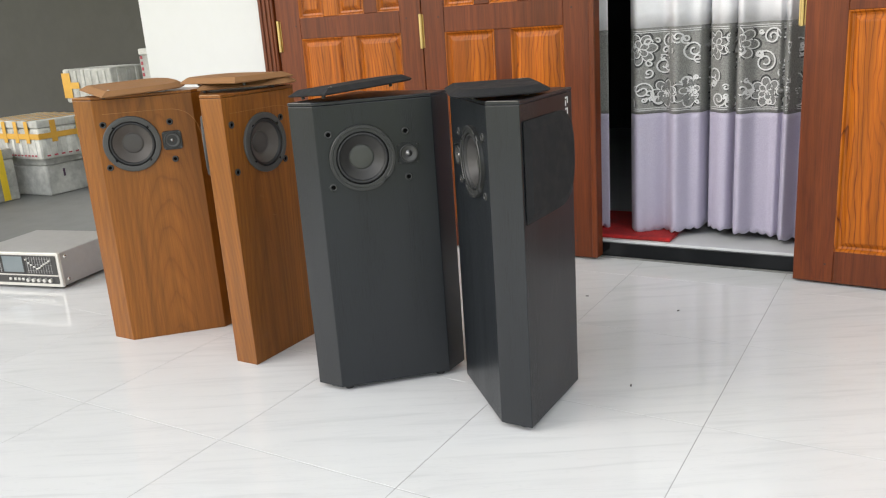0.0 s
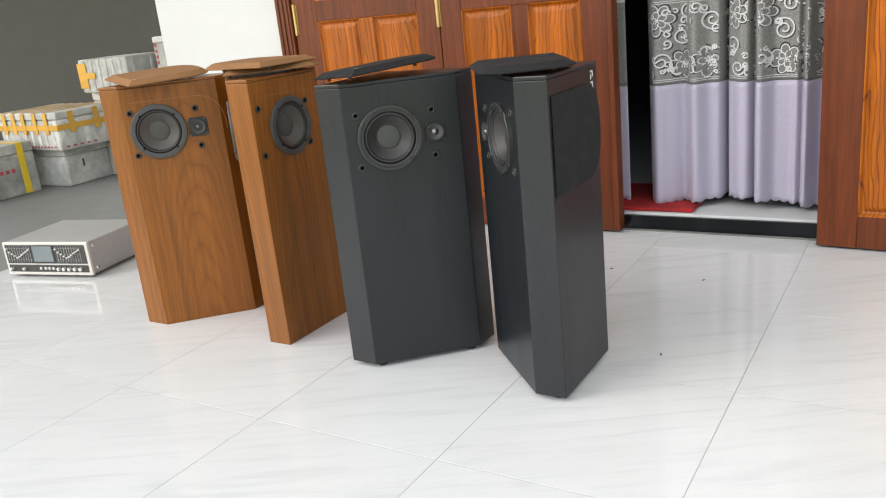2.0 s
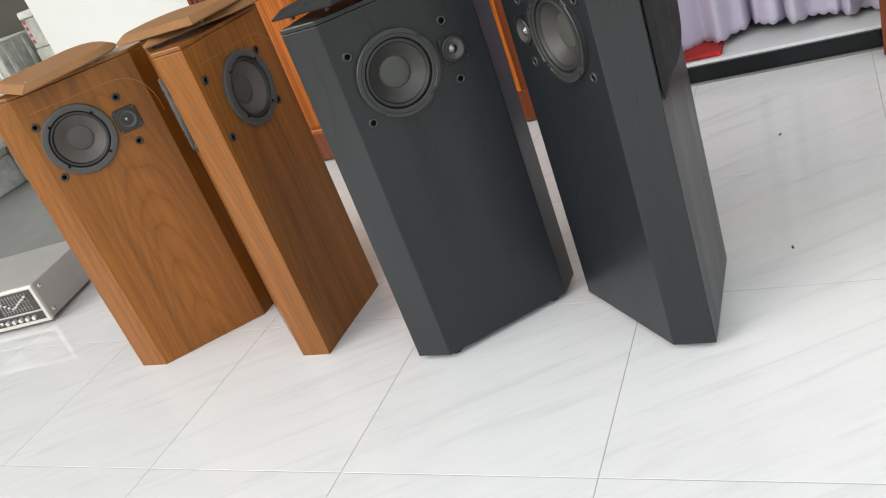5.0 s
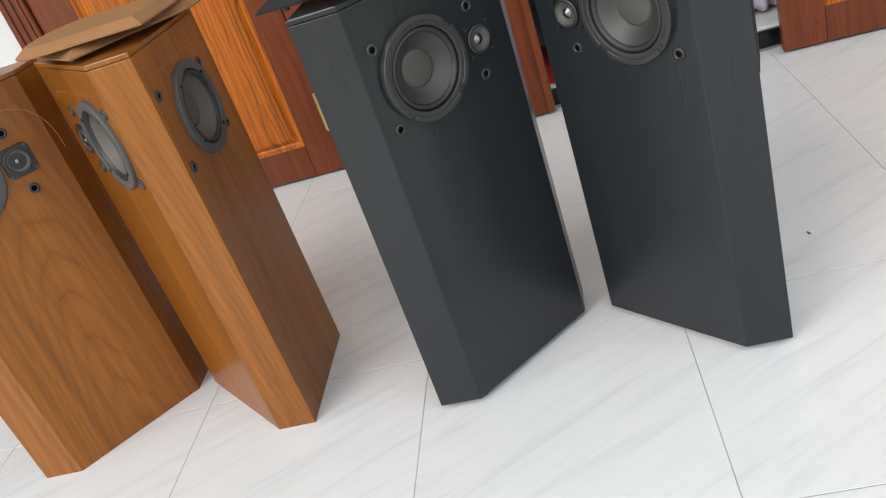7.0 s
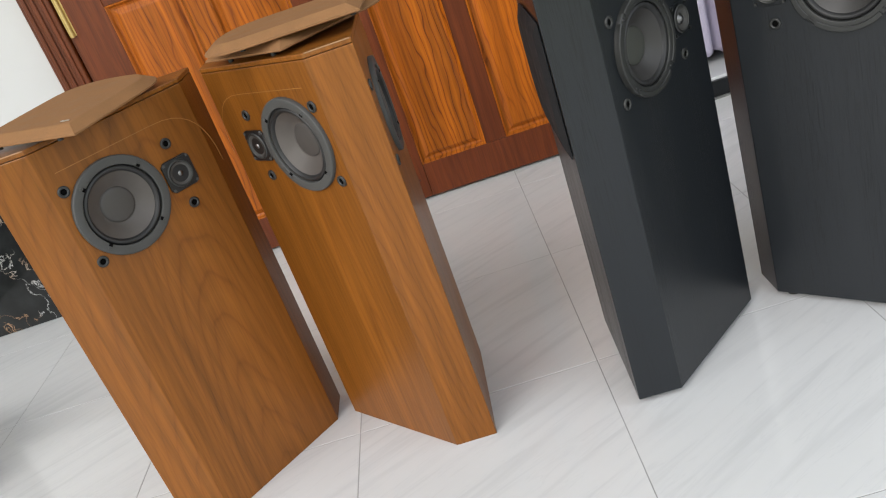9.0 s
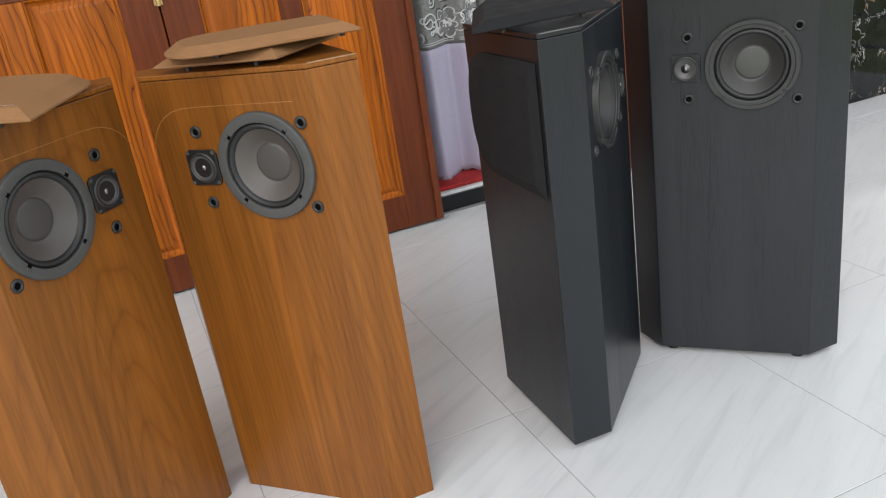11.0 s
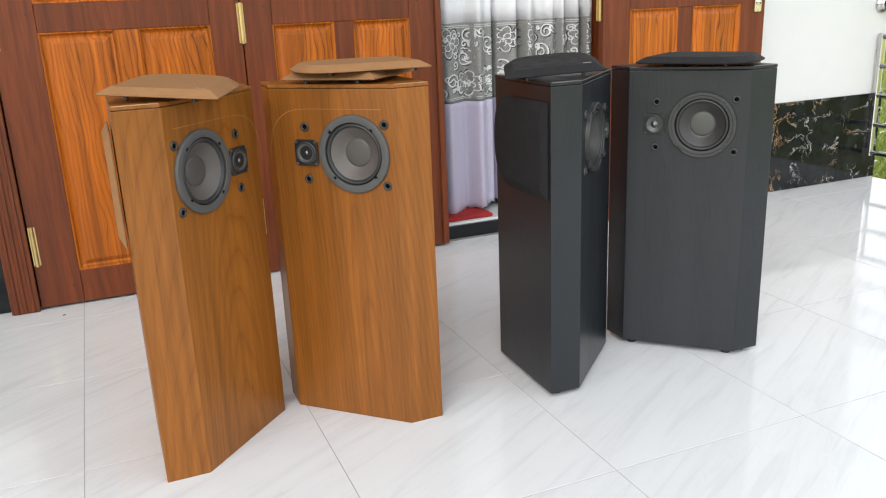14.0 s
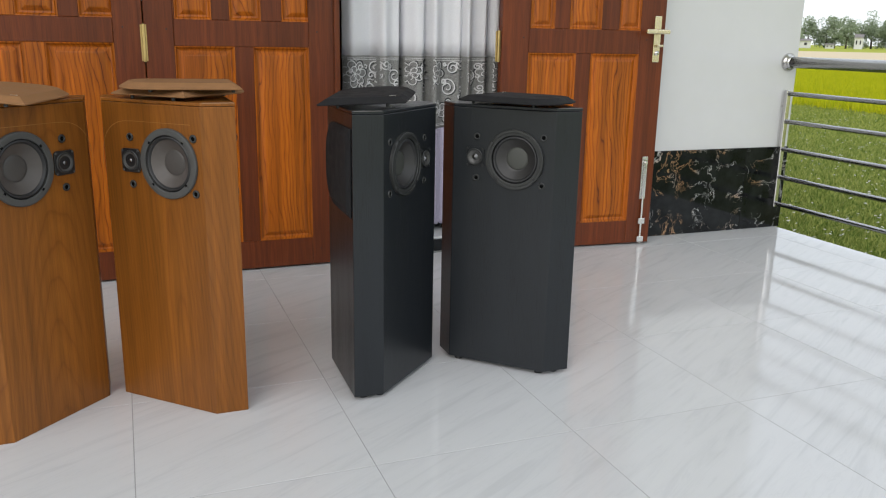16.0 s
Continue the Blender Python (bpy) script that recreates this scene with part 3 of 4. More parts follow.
woofer(wr, wr_flank, 0.0, wz, 0.0835, RING, CONE, CAP, "grey-rimmed round woofer")
for u, z in ((0.119, 0.064), (0.119, -0.064), (-0.0755, 0.060), (-0.0755, -0.060)):
    socket(wr, wr_flank, u, wz + z)
grille_mark(wl, wl_front, 0.118, wz - 0.015)
grille_mark(wr, wr_front, 0.118, wz - 0.015)
grille_mark(wr, wr_flank, 0.120, wz - 0.015)
# fine scratches in the veneer
for u, z, du, dz in ((0.03, 0.47, 0.018, 0.010), (0.01, 0.455, 0.012, -0.012), (-0.04, 0.44, 0.010, 0.008), (0.05, 0.40, -0.006, 0.020), (-0.01, 0.41, 0.016, 0.004)):
    bm = bmesh.new()
    q = [wr_flank.at(u, z, 0.0004), wr_flank.at(u + du, z + dz, 0.0004), wr_flank.at(u + du + 0.0006, z + dz - 0.0007, 0.0004), wr_flank.at(u + 0.0006, z - 0.0007, 0.0004)]
    bm.faces.new([bm.verts.new(p) for p in q])
    part("scratch", bm, WORN, wr)
bl, _, bl_flank, bz = speaker(0.1845, -0.034, 0.749, -1, True, "black ash floor speaker with one grille on its flank", 0.205, turn=-1.5)
mounted_grille(bl, bl_flank, bz, CLOTH_BLACK, 0.62, 0.0008)
br, _, br_flank, bz = speaker(0.5215, -0.039, 0.749, 1, True, "black ash floor speaker with white marks near the top", 0.205)
mounted_grille(br, br_flank, bz, CLOTH_BLACK, 0.62, 0.0008)
# illegible white marker scribble, as bars
for k, (u, z, du, dz) in enumerate(((-0.108, 0.728, 0.014, 0.004), (-0.114, 0.722, 0.004, 0.014), (-0.103, 0.716, 0.004, 0.012), (-0.108, 0.703, 0.014, 0.004), (-0.113, 0.694, 0.004, 0.014), (-0.106, 0.688, 0.012, 0.004), (-0.108, 0.674, 0.004, 0.016), (-0.104, 0.668, 0.010, 0.004))):
    part("marker_bar", face_box(br_flank, u - du / 2, u + du / 2, z - dz / 2, z + dz / 2, 0.0, 0.0008), WHITE_INK, br)


def lying(x, y, z, angle, tilt=0.0, lean=0.0):
    """A grille lying face up; its length runs along angle, its straight edge is centred on (x, y)."""
    return pose(x, y, z, lean, -tilt, angle)


loose_grille(CLOTH_BROWN, lying(-0.757, -0.126, 0.7765, 69.0, 1.4, 4.5), "brown cloth speaker grille lying on a teak speaker")
loose_grille(CLOTH_BROWN, lying(-0.412, -0.026, 0.7765, 45.0), "brown cloth speaker grille lying under another one")
loose_grille(CLOTH_BROWN, lying(-0.196, 0.018, 0.7930, 177.0, 0.3), "brown cloth speaker grille stacked on another one")
loose_grille(CLOTH_BLACK, lying(0.072, -0.137, 0.7600, 64.0, 3.2, -3.3), "black cloth speaker grille lying askew on a speaker")
loose_grille(CLOTH_BLACK, lying(0.474, 0.062, 0.7575, 303.0), "black cloth speaker grille lying flat on a speaker", 1)

# ---- porch: floor, walls, ceiling ----
WALL_Y = 1.18
porch = tagged(part("floor", boxed((-2.045, -3.6, -0.50), (2.66, 1.36, -0.0005)), GROUT), "polished white tiled porch floor", "floor", kind="structure")


def wall(name, lo, hi, material, label):
    return tagged(part(name, boxed(lo, hi, 0.002), material), label, "wall", kind="structure")


TOP = 3.7
wall_left = wall("wall_left", (-2.045, WALL_Y, -0.45), (-1.217, 1.38, TOP), WHITE_WALL, "white painted wall over a black marble dado")
wall_right = wall("wall_right", (1.156, WALL_Y - 0.008, -0.45), (2.68, 1.38, TOP), WHITE_WALL, "white painted wall over a black marble dado")
wall("wall_over_door", (-1.217, WALL_Y, 2.22), (1.156, 1.38, TOP), WHITE_WALL, "white painted wall above the doors")
# never in view; its reach over yard and porch is set to hold back skylight
tagged(part("ceiling", boxed((-9.0, -0.8, TOP), (2.9, 1.4, TOP + 0.15)), CEILING), "unseen white ceiling added to shade the porch and the cement yard", "ceiling", kind="structure")
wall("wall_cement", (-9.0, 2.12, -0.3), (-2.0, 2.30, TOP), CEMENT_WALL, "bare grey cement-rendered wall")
wall("wall_return", (-2.045, 1.382, -0.3), (-1.85, 2.118, TOP), WHITE_WALL, "side of the white painted wall")
tagged(part("side_floor", boxed((-9.0, -6.0, -0.45), (-2.047, 2.118, -0.004)), CEMENT_FLOOR), "grey cement floor beside the porch", "floor", kind="structure")
# room behind the doors; walls and ceiling get its dimness from a dark colour
tagged(part("indoor_floor", boxed((-1.9, 1.215, -0.2), (2.6, 4.2, 0.064), 0.003), INDOOR_TILE), "pale glossy indoor floor behind the doorway", "floor", kind="structure")
tagged(part("threshold", boxed((0.31, 1.198, 0.0), (1.114, 1.2145, 0.056), 0.002), STEP_BLACK), "black marble step under the doorway", "step", kind="structure")
tagged(part("threshold_strip", boxed((0.33, 1.184, 0.0), (1.114, 1.1975, 0.005), 0.001), CEMENT_FLOOR), "dirty cement strip along the doorstep", "step", kind="structure")
wall("wall_indoor_back", (-1.9, 4.2, 0.0), (2.6, 4.3, 2.9), INDOOR, "wall behind the curtain, coloured dark for the dim room")
wall("wall_indoor_side", (-2.0, 1.39, 0.0), (-1.9, 4.3, 2.9), INDOOR, "side wall coloured dark for the dim room")
wall("wall_indoor_end", (2.6, 1.39, 0.0), (2.68, 4.3, 2.9), INDOOR, "side wall coloured dark for the dim room")
tagged(part("indoor_ceiling", boxed((-2.0, 1.39, 2.9), (2.68, 4.3, 3.0)), INDOOR), "ceiling coloured dark for the dim room", "ceiling", kind="structure")


def panel_loops(bm, x0, x1, z0, z1, loops):
    """A panel made of nested rectangles of (inset, y)."""
    rings = [[bm.verts.new((x, y, z)) for x, z in ((x0 + i, z0 + i), (x1 - i, z0 + i), (x1 - i, z1 - i), (x0 + i, z1 - i))] for i, y in loops]
    for a, b in zip(rings, rings[1:]):
        for k in range(4):
            bm.faces.new((a[k], a[(k + 1) % 4], b[(k + 1) % 4], b[k]))
    bm.faces.new(rings[-1])
    return bm


T = 0.040      # leaf thickness
MOULD = [(0.0, 0.001), (0.004, 0.0015), (0.010, 0.009), (0.016, 0.011), (0.018, 0.011), (0.032, 0.003), (0.036, 0.0025)]


def door_leaf(name, w, lower, upper, z_low, z_rail, m, label, orange_mullion=False):
    """A leaf of stiles, rails, mullions and raised panels. lower and upper: the panels' x ranges."""
    d = tagged(new(name), label, "door", "door leaves", "structure")
    d.matrix_world = m
    x0, x1 = lower[0][0], lower[-1][1]
    top = 2.18
    part("stile", boxed((0, 0, 0.008), (x0 + 0.0005, T, top), 0.002), DOOR_FRAME, d)
    part("stile", boxed((x1 - 0.0005, 0, 0.008), (w, T, top), 0.002), DOOR_FRAME, d)
    rows = [(z_low, z_rail[0], lower), (z_rail[1], 1.52, upper), (1.62, top - 0.12, lower)]
    for lo, hi in ((0.008, z_low), z_rail, (1.52, 1.62), (top - 0.12, top)):
        part("rail", boxed((x0 + 0.001, 0.0008, lo), (x1 - 0.001, T - 0.001, hi), 0.0015), DOOR_FRAME, d)
    plane = Face((0, 0, 0), (1, 0, 0), (0, -1, 0))
    for z in (z_low * 0.5, (z_rail[0] + z_rail[1]) / 2, 1.57):
        for x in (x0 - 0.028, x1 + 0.028):
            part("peg", lathe(plane, x + 0.004, z + 0.012, [(0.0038, 0.0), (0.0036, 0.0006), (0.0, 0.0007)], 10), PEG, d)
    for z0, z1, spans in rows:
        for (a, b), (c, e) in zip(spans, spans[1:]):
            part("mullion", boxed((b, 0.0016, z0 + 0.0005), (c, T - 0.001, z1 - 0.0005), 0.0015), DOOR_PANEL if orange_mullion and b < w * 0.6 else DOOR_FRAME, d)
        ends = [(x0, spans[0][0]), (spans[-1][1], x1)]
        for a, b in ends:
            if b - a > 0.004:
                part("mullion", boxed((a, 0.0016, z0 + 0.0005), (b, T - 0.001, z1 - 0.0005), 0.0015), DOOR_FRAME, d)
        for a, b in spans:
            bm = panel_loops(bmesh.new(), a, b, z0, z1, MOULD)
            panel_loops(bm, a, b, z0, z1, [(0.0, T - 0.002), (0.02, T - 0.008)])
            part("panel", bm, DOOR_PANEL, d, "orange raised wooden panel", keep_normals=False)
    return d


def hinge(parent, x, z0, z1, y=-0.006):
    h = part("hinge", tube(bmesh.new(), (x, y, z0), (x, y, z1), 0.0062, 12), BRASS, parent, "worn brass hinge")
    part("hinge_leaf", boxed((x - 0.011, y + 0.0045, z0 + 0.002), (x + 0.011, y + 0.0068, z1 - 0.002), 0.0004), BRASS, h)


FRONT = 1.140
leaf_a = door_leaf("door_1", 0.748, [(0.132, 0.356), (0.424, 0.648)], [(0.132, 0.265), (0.340, 0.475), (0.540, 0.668)], 0.118, (0.882, 0.968), pose(-1.128, FRONT, 0), "closed varnished wooden door leaf with orange raised panels", True)
leaf_b = door_leaf("door_2", 0.703, [(0.100, 0.316), (0.384, 0.596)], [(0.106, 0.236), (0.300, 0.416), (0.494, 0.614)], 0.120, (0.874, 0.968), pose(-0.376, FRONT, 0), "closed varnished wooden door leaf beside the doorway")
leaf_r = door_leaf("door_3", 0.765, [(0.120, 0.342), (0.412, 0.645)], [(0.126, 0.235), (0.305, 0.455), (0.540, 0.650)], 0.115, (0.866, 0.966), pose(1.028, 1.112, 0, 0, 0, -4.6), "varnished wooden door leaf folded open against the wall")
for z0, z1 in ((0.152, 0.285), (0.832, 0.964), (1.85, 1.98)):
    hinge(leaf_a, 0.012, z0, z1)
for z0, z1 in ((0.15, 0.282), (0.817, 0.949), (1.85, 1.98)):
    hinge(leaf_b, -0.003, z0, z1)
for z0, z1 in ((0.826, 0.954), (1.85, 1.98)):
    hinge(leaf_r, -0.012, z0, z1, 0.010)
# lock plate with lever, and a floor bolt, on the open leaf
hd = part("door_handle", boxed((0.708, -0.008, 0.832), (0.742, 0.0, 1.03), 0.003, 2), GOLD, leaf_r, "pale gold lever handle on a long plate")
bm = tube(bmesh.new(), (0.727, -0.003, 0.963), (0.727, -0.044, 0.963), 0.008, 14)
part("spindle", bm, GOLD, hd, "", True)
part("lever", boxed((0.646, -0.054, 0.953), (0.762, -0.040, 0.973), 0.005, 2), GOLD, hd)
fr = Face((0, 0, 0), (1, 0, 0), (0, -1, 0))
part("key_cylinder", lathe(fr, 0.725, 0.872, [(0.010, 0.008), (0.010, 0.014), (0.0, 0.0145)], 20), SILVER, hd, "", True)
part("thumb_turn", boxed((0.716, -0.030, 0.898), (0.748, -0.008, 0.908), 0.003), GOLD, hd)
bolt = part("floor_bolt", boxed((0.700, -0.006, 0.216), (0.730, 0.0, 0.412), 0.002), SILVER, leaf_r, "bright metal floor bolt")
part("bolt_channel", boxed((0.708, -0.011, 0.225), (0.722, -0.006, 0.402), 0.001), STEEL, bolt)
part("bolt_knob", tube(bmesh.new(), (0.715, -0.008, 0.385), (0.715, -0.022, 0.385), 0.006, 12), SILVER, bolt)
part("bolt_rod", tube(bmesh.new(), (0.715, -0.010, 0.006), (0.715, -0.010, 0.23), 0.005, 12), SILVER, bolt)
for z in (0.10, 0.014):
    part("bolt_guide", boxed((0.698, -0.017, z), (0.732, 0.0, z + 0.026), 0.002), SILVER, bolt)
# door frame
tagged(part("door_frame_left", boxed((-1.217, 1.128, 0.0), (-1.132, 1.36, 2.22), 0.003), DOOR_FRAME), "dark red-brown wooden door jamb", "door frame", kind="structure")
for x in (-1.200, -1.176, -1.152):
    part("moulding", boxed((x - 0.0065, 1.123, 0.002), (x + 0.0065, 1.1285, 2.2), 0.002), DOOR_FRAME, bpy.data.objects["door_frame_left"])
tagged(part("door_frame_right", boxed((1.116, 1.172, 0.0), (1.1555, 1.36, 2.22), 0.003), DOOR_FRAME), "dark red-brown wooden door jamb", "door frame", kind="structure")
tagged(part("door_frame_top", boxed((-1.132, 1.14, 2.183), (1.116, 1.36, 2.2195), 0.003), DOOR_FRAME), "dark red-brown wooden door head", "door frame", kind="structure")
part("meeting_strip", boxed((0.694, -0.012, 0.012), (0.716, 0.046, 2.17), 0.003), DOOR_FRAME, leaf_b)


# marble dado tiles
def dado(x0, x1, z1, joints, parent, y):
    edges = [x0] + joints + [x1]
    for a, b in zip(edges, edges[1:]):
        bm = boxed((-(b - a) / 2 + 0.0008, -0.011, 0.001), ((b - a) / 2 - 0.0008, 0.0, z1), 0.0012)
        t = part("marble_tile", bm, MARBLE, parent)
        t.location = ((a + b) / 2, y, 0)


dado(-2.045, -1.2175, 0.430, [-1.62], wall_left, WALL_Y)
dado(1.157, 2.68, 0.417, [1.22, 1.82, 2.42], wall_right, WALL_Y - 0.008)


# curtain with lace band and scalloped hem
def fold(s, phase, depth):
    y = depth * (math.sin(s * 38 + phase + 1.1 * math.sin(s * 13)) + 0.35 * math.sin(s * 83 + 1.7 * phase) + 0.4 * math.sin(s * 11 + 0.5))
    for c, wide, deep in ((0.668, 0.010, 2.6), (0.772, 0.012, 2.2), (0.935, 0.011, 2.0), (1.06, 0.012, 2.2), (-0.1, 0.012, 2.2), (0.14, 0.012, 2.0)):
        y += depth * deep * math.exp(-((s - c - 0.01 * phase) / wide) ** 2)
    return y


def curtain(x0, x1, y, phase, depth, hem, label, ornaments=True):
    c = thing("curtain", pose(0, 0, 0), label, "curtain", "door curtains")
    nx = int((x1 - x0) * 330)

    def sheet(za, zb, nz, scallop, gather):
        bm = bmesh.new()
        grid = []
        for j in range(nz + 1):
            row = []
            for i in range(nx + 1):
                s = x0 + (x1 - x0) * i / nx
                z = za + (zb - za) * j / nz
                if scallop:
                    z += (1 - j / nz) ** 3 * (0.008 * (1 - abs(math.sin(s * 108))) + 0.012 * math.sin(s * 9 + 1))
                row.append(bm.verts.new((s, y + fold(s, phase + 0.10 * z, depth * (1 - 0.12 * z)), z)))
            grid.append(row)
        for a, b in zip(grid, grid[1:]):
            for i in range(nx):
                bm.faces.new((a[i], a[i + 1], b[i + 1], b[i]))
        return bm

    for nm, za, zb, nz, sc, mt in (("lower_cloth", hem, 0.532, 22, True, SATIN_LAV), ("lace_band", 0.532, 0.842, 12, False, LACE_BASE), ("upper_cloth", 0.842, 2.15, 20, False, SATIN_WHITE)):
        ob = part(nm, sheet(za, zb, nz, sc, 0), mt, c, smooth=True)
        so = ob.modifiers.new("cloth", 'SOLIDIFY')
        so.thickness = 0.0014
    if not ornaments:
        return c
    rnd = random.Random(4)

    def ribbon(bm, pts, width, lift):
        left, right = [], []
        for k, (s, z) in enumerate(pts):
            a, b = pts[max(0, k - 1)], pts[min(len(pts) - 1, k + 1)]
            dx, dz = b[0] - a[0], b[1] - a[1]
            ln = math.hypot(dx, dz) or 1
            ox, oz = -dz / ln * width / 2, dx / ln * width / 2
            for lst, sg in ((left, 1), (right, -1)):
                ss, zz = s + ox * sg, min(0.838, max(0.536, z + oz * sg))
                ss = min(x1 - 0.002, max(x0 + 0.002, ss))
                lst.append(bm.verts.new((ss, y + fold(ss, phase + 0.10 * zz, depth * (1 - 0.12 * zz)) - lift, zz)))
        for k in range(len(pts) - 1):
            bm.faces.new((left[k], left[k + 1], right[k + 1], right[k]))

    silver, darkm, petals = bmesh.new(), bmesh.new(), bmesh.new()

    def spiral(cx, cz, r, turns, start, hand):
        pts = []
        n = int(16 * turns)
        for k in range(n + 1):
            w = start + hand * math.tau * turns * k / n
            rr = r * (1 - 0.82 * k / n)
            pts.append((cx + rr * math.cos(w), cz + rr * math.sin(w)))
        ribbon(silver, pts, 0.0054, 0.0026)
        # dark copy moved right and down: the scroll's shadow, painted on
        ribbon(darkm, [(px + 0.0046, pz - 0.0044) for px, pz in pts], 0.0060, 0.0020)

    def flower(cx, cz, r, spin):
        for ring, (n, ro, ri) in enumerate(((7, r, r * 0.5), (5, r * 0.58, r * 0.2))):
            for k in range(n):
                w = spin + ring * 0.4 + math.tau * k / n
                pts = []
                for q in range(11):
                    g = q / 10
                    wide = 0.47 * math.sin(math.pi * g) * (1 if ring else 0.9)
                    rad = ri + (ro - ri) * math.sin(math.pi * g) ** 0.6
                    ww = w + (g - 0.5) * math.tau / n * 1.05
                    pts.append((cx + rad * math.cos(ww), cz + rad * math.sin(ww)))
                ribbon(silver, pts, 0.0034, 0.0028)
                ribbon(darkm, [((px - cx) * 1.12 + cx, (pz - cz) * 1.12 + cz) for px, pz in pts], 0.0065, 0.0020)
                ribbon(petals, [(cx + (px - cx) * 0.72, cz + (pz - cz) * 0.72) for px, pz in pts], 0.020 if ring == 0 else 0.010, 0.0022)
        for k in range(6):
            w = spin + math.tau * k / 6
            ribbon(silver, [(cx, cz), (cx + r * 0.22 * math.cos(w), cz + r * 0.22 * math.sin(w))], 0.003, 0.0028)

    step = 0.088
    k = 0
    s = x0 + 0.045
    while s < x1:
        up = 1 if k % 4 < 2 else -1
        zc = 0.687 + up * 0.078
        if k % 2 == 0:
            flower(s, zc + 0.008 * rnd.random(), 0.056, rnd.random())
            spiral(s + 0.010, 0.687 - up * 0.070, 0.036, 1.6, -1.2, up)
            spiral(s - 0.038, 0.687 - up * 0.118, 0.024, 1.5, 2.6, -up)
        else:
            spiral(s - 0.010, 0.687 + up * 0.020, 0.038, 1.7, 1.9, -up)
            spiral(s + 0.012, 0.687 + up * 0.105, 0.030, 1.6, 0.3, up)
            flower(s - 0.002, 0.687 - up * 0.082, 0.050, rnd.random())
        s += step
        k += 1
    # small tendrils that fill the ground between the flowers
    for _ in range(int((x1 - x0) * 85)):
        spiral(rnd.uniform(x0 + 0.02, x1 - 0.02), rnd.uniform(0.570, 0.810), rnd.uniform(0.008, 0.018), rnd.uniform(0.8, 1.5), rnd.uniform(0, 6.28), rnd.choice((-1, 1)))
    for z in (0.545, 0.552, 0.832, 0.825):
        n = 120
        ribbon(silver, [(x0 + (x1 - x0) * q / n, z) for q in range(n + 1)], 0.0022, 0.0026)
    part("silver_embroidery", silver, LACE_THREAD, c, "silver scrolls and flowers")
    tagged(part("petal_cloth", petals, LACE_PETAL, c), "dark petals inside the embroidered flowers", kind="stuff")
    part("outlines_and_scroll_shadow", darkm, LACE_OUTLINE_SHADE, c, "dark outlines round the flowers and painted shadow beside the scrolls")
    return c


curtain(0.402, 1.108, 1.335, 0.4, 0.028, 0.085, "lavender satin door curtain with a dark silver lace band")
curtain(-0.50, 0.318, 1.335, 2.0, 0.010, 0.085, "lavender satin curtain half hidden behind the door", False)
bm = boxed((0.10, 1.235, 0.0645), (0.585, 1.62, 0.079), 0.004)
tagged(part("door_mat", bm, RED_MAT), "red looped door mat on the indoor floor", "mat")

# stainless steel railing along the open side
rail = thing("railing", pose(2.622, 0, 0), "stainless steel porch railing of five bars and a thick handrail", "railing")
part("handrail", tube(bmesh.new(), (0, 1.165, 0.835), (0, -3.4, 0.835), 0.027, 24), STEEL, rail, "", True)
side = Face((0, 1.1715, 0), (1, 0, 0), (0, -1, 0))
part("wall_flange", lathe(side, 0, 0.835, [(0.044, 0.0), (0.044, 0.006), (0.034, 0.016), (0.030, 0.020), (0.030, 0.034), (0.0, 0.034)], 28), STEEL, rail, "", True)
for z in (0.683, 0.546, 0.407, 0.266, 0.129):
    part("bar", tube(bmesh.new(), (0, 1.150, z), (0, -3.4, z), 0.0115, 14), STEEL, rail, "", True)
for y in (1.150, -0.75, -2.4):
    part("post", boxed((-0.0125, y - 0.0125, 0.0 if y < 1 else 0.112), (0.0125, y + 0.0125, 0.70), 0.003), STEEL, rail)
for z in (0.62, 0.20):
    part("bracket", tube(bmesh.new(), (0, 1.145, z), (0, 1.172, z), 0.008, 10), STEEL, rail)

# graphic equalizer on the floor
eq = thing("graphic_equalizer", pose(-1.702, 0.098, 0, 0, 0, 12.5), "silver hi-fi graphic equalizer standing on the floor", "equalizer")
part("case", boxed((-0.213, 0.004, 0.014), (0.213, 0.335, 0.149), 0.003), EQ_CASE, eq)
face = part("face_plate", boxed((-0.217, -0.010, 0.012), (0.217, 0.004, 0.150), 0.0025), EQ_FACE, eq)
up = part("slider_panel", boxed((-0.203, -0.0125, 0.062), (0.203, -0.010, 0.140), 0.0008), EQ_DARK, eq)
low = part("control_strip", boxed((-0.203, -0.0125, 0.026), (0.203, -0.010, 0.056), 0.0008), EQ_DARK, eq)
part("display_window", boxed((-0.062, -0.0145, 0.070), (0.040, -0.0125, 0.135), 0.0008), EQ_GLASS, eq)
part("display_edge", boxed((-0.070, -0.0138, 0.066), (0.048, -0.0125, 0.1385), 0.0008), PLASTIC, eq)
curve = (0.9, 0.68, 0.55, 0.42, 0.30, 0.36, 0.50, 0.62, 0.72, 0.84)
for base in (-0.192, 0.062):
    for k in range(10):
        x = base + 0.0128 * k
        part("slider_track", boxed((x - 0.0009, -0.0132, 0.068), (x + 0.0009, -0.0125, 0.134)), GROUT, up)
        z = 0.070 + 0.060 * curve[k]
        part("slider_cap", boxed((x - 0.0045, -0.021, z - 0.003), (x + 0.0045, -0.0128, z + 0.003), 0.001), EQ_KNOB, up)
    for q in range(3):
        z = 0.078 + 0.024 * q
        part("scale_line", boxed((base - 0.004, -0.0129, z), (base + 0.120, -0.0125, z + 0.0008)), GROUT, up)
for x in (-0.185, -0.120):
    part("knob", tube(bmesh.new(), (x, -0.012, 0.041), (x, -0.024, 0.041), 0.006, 14), EQ_KNOB, low, "", False)
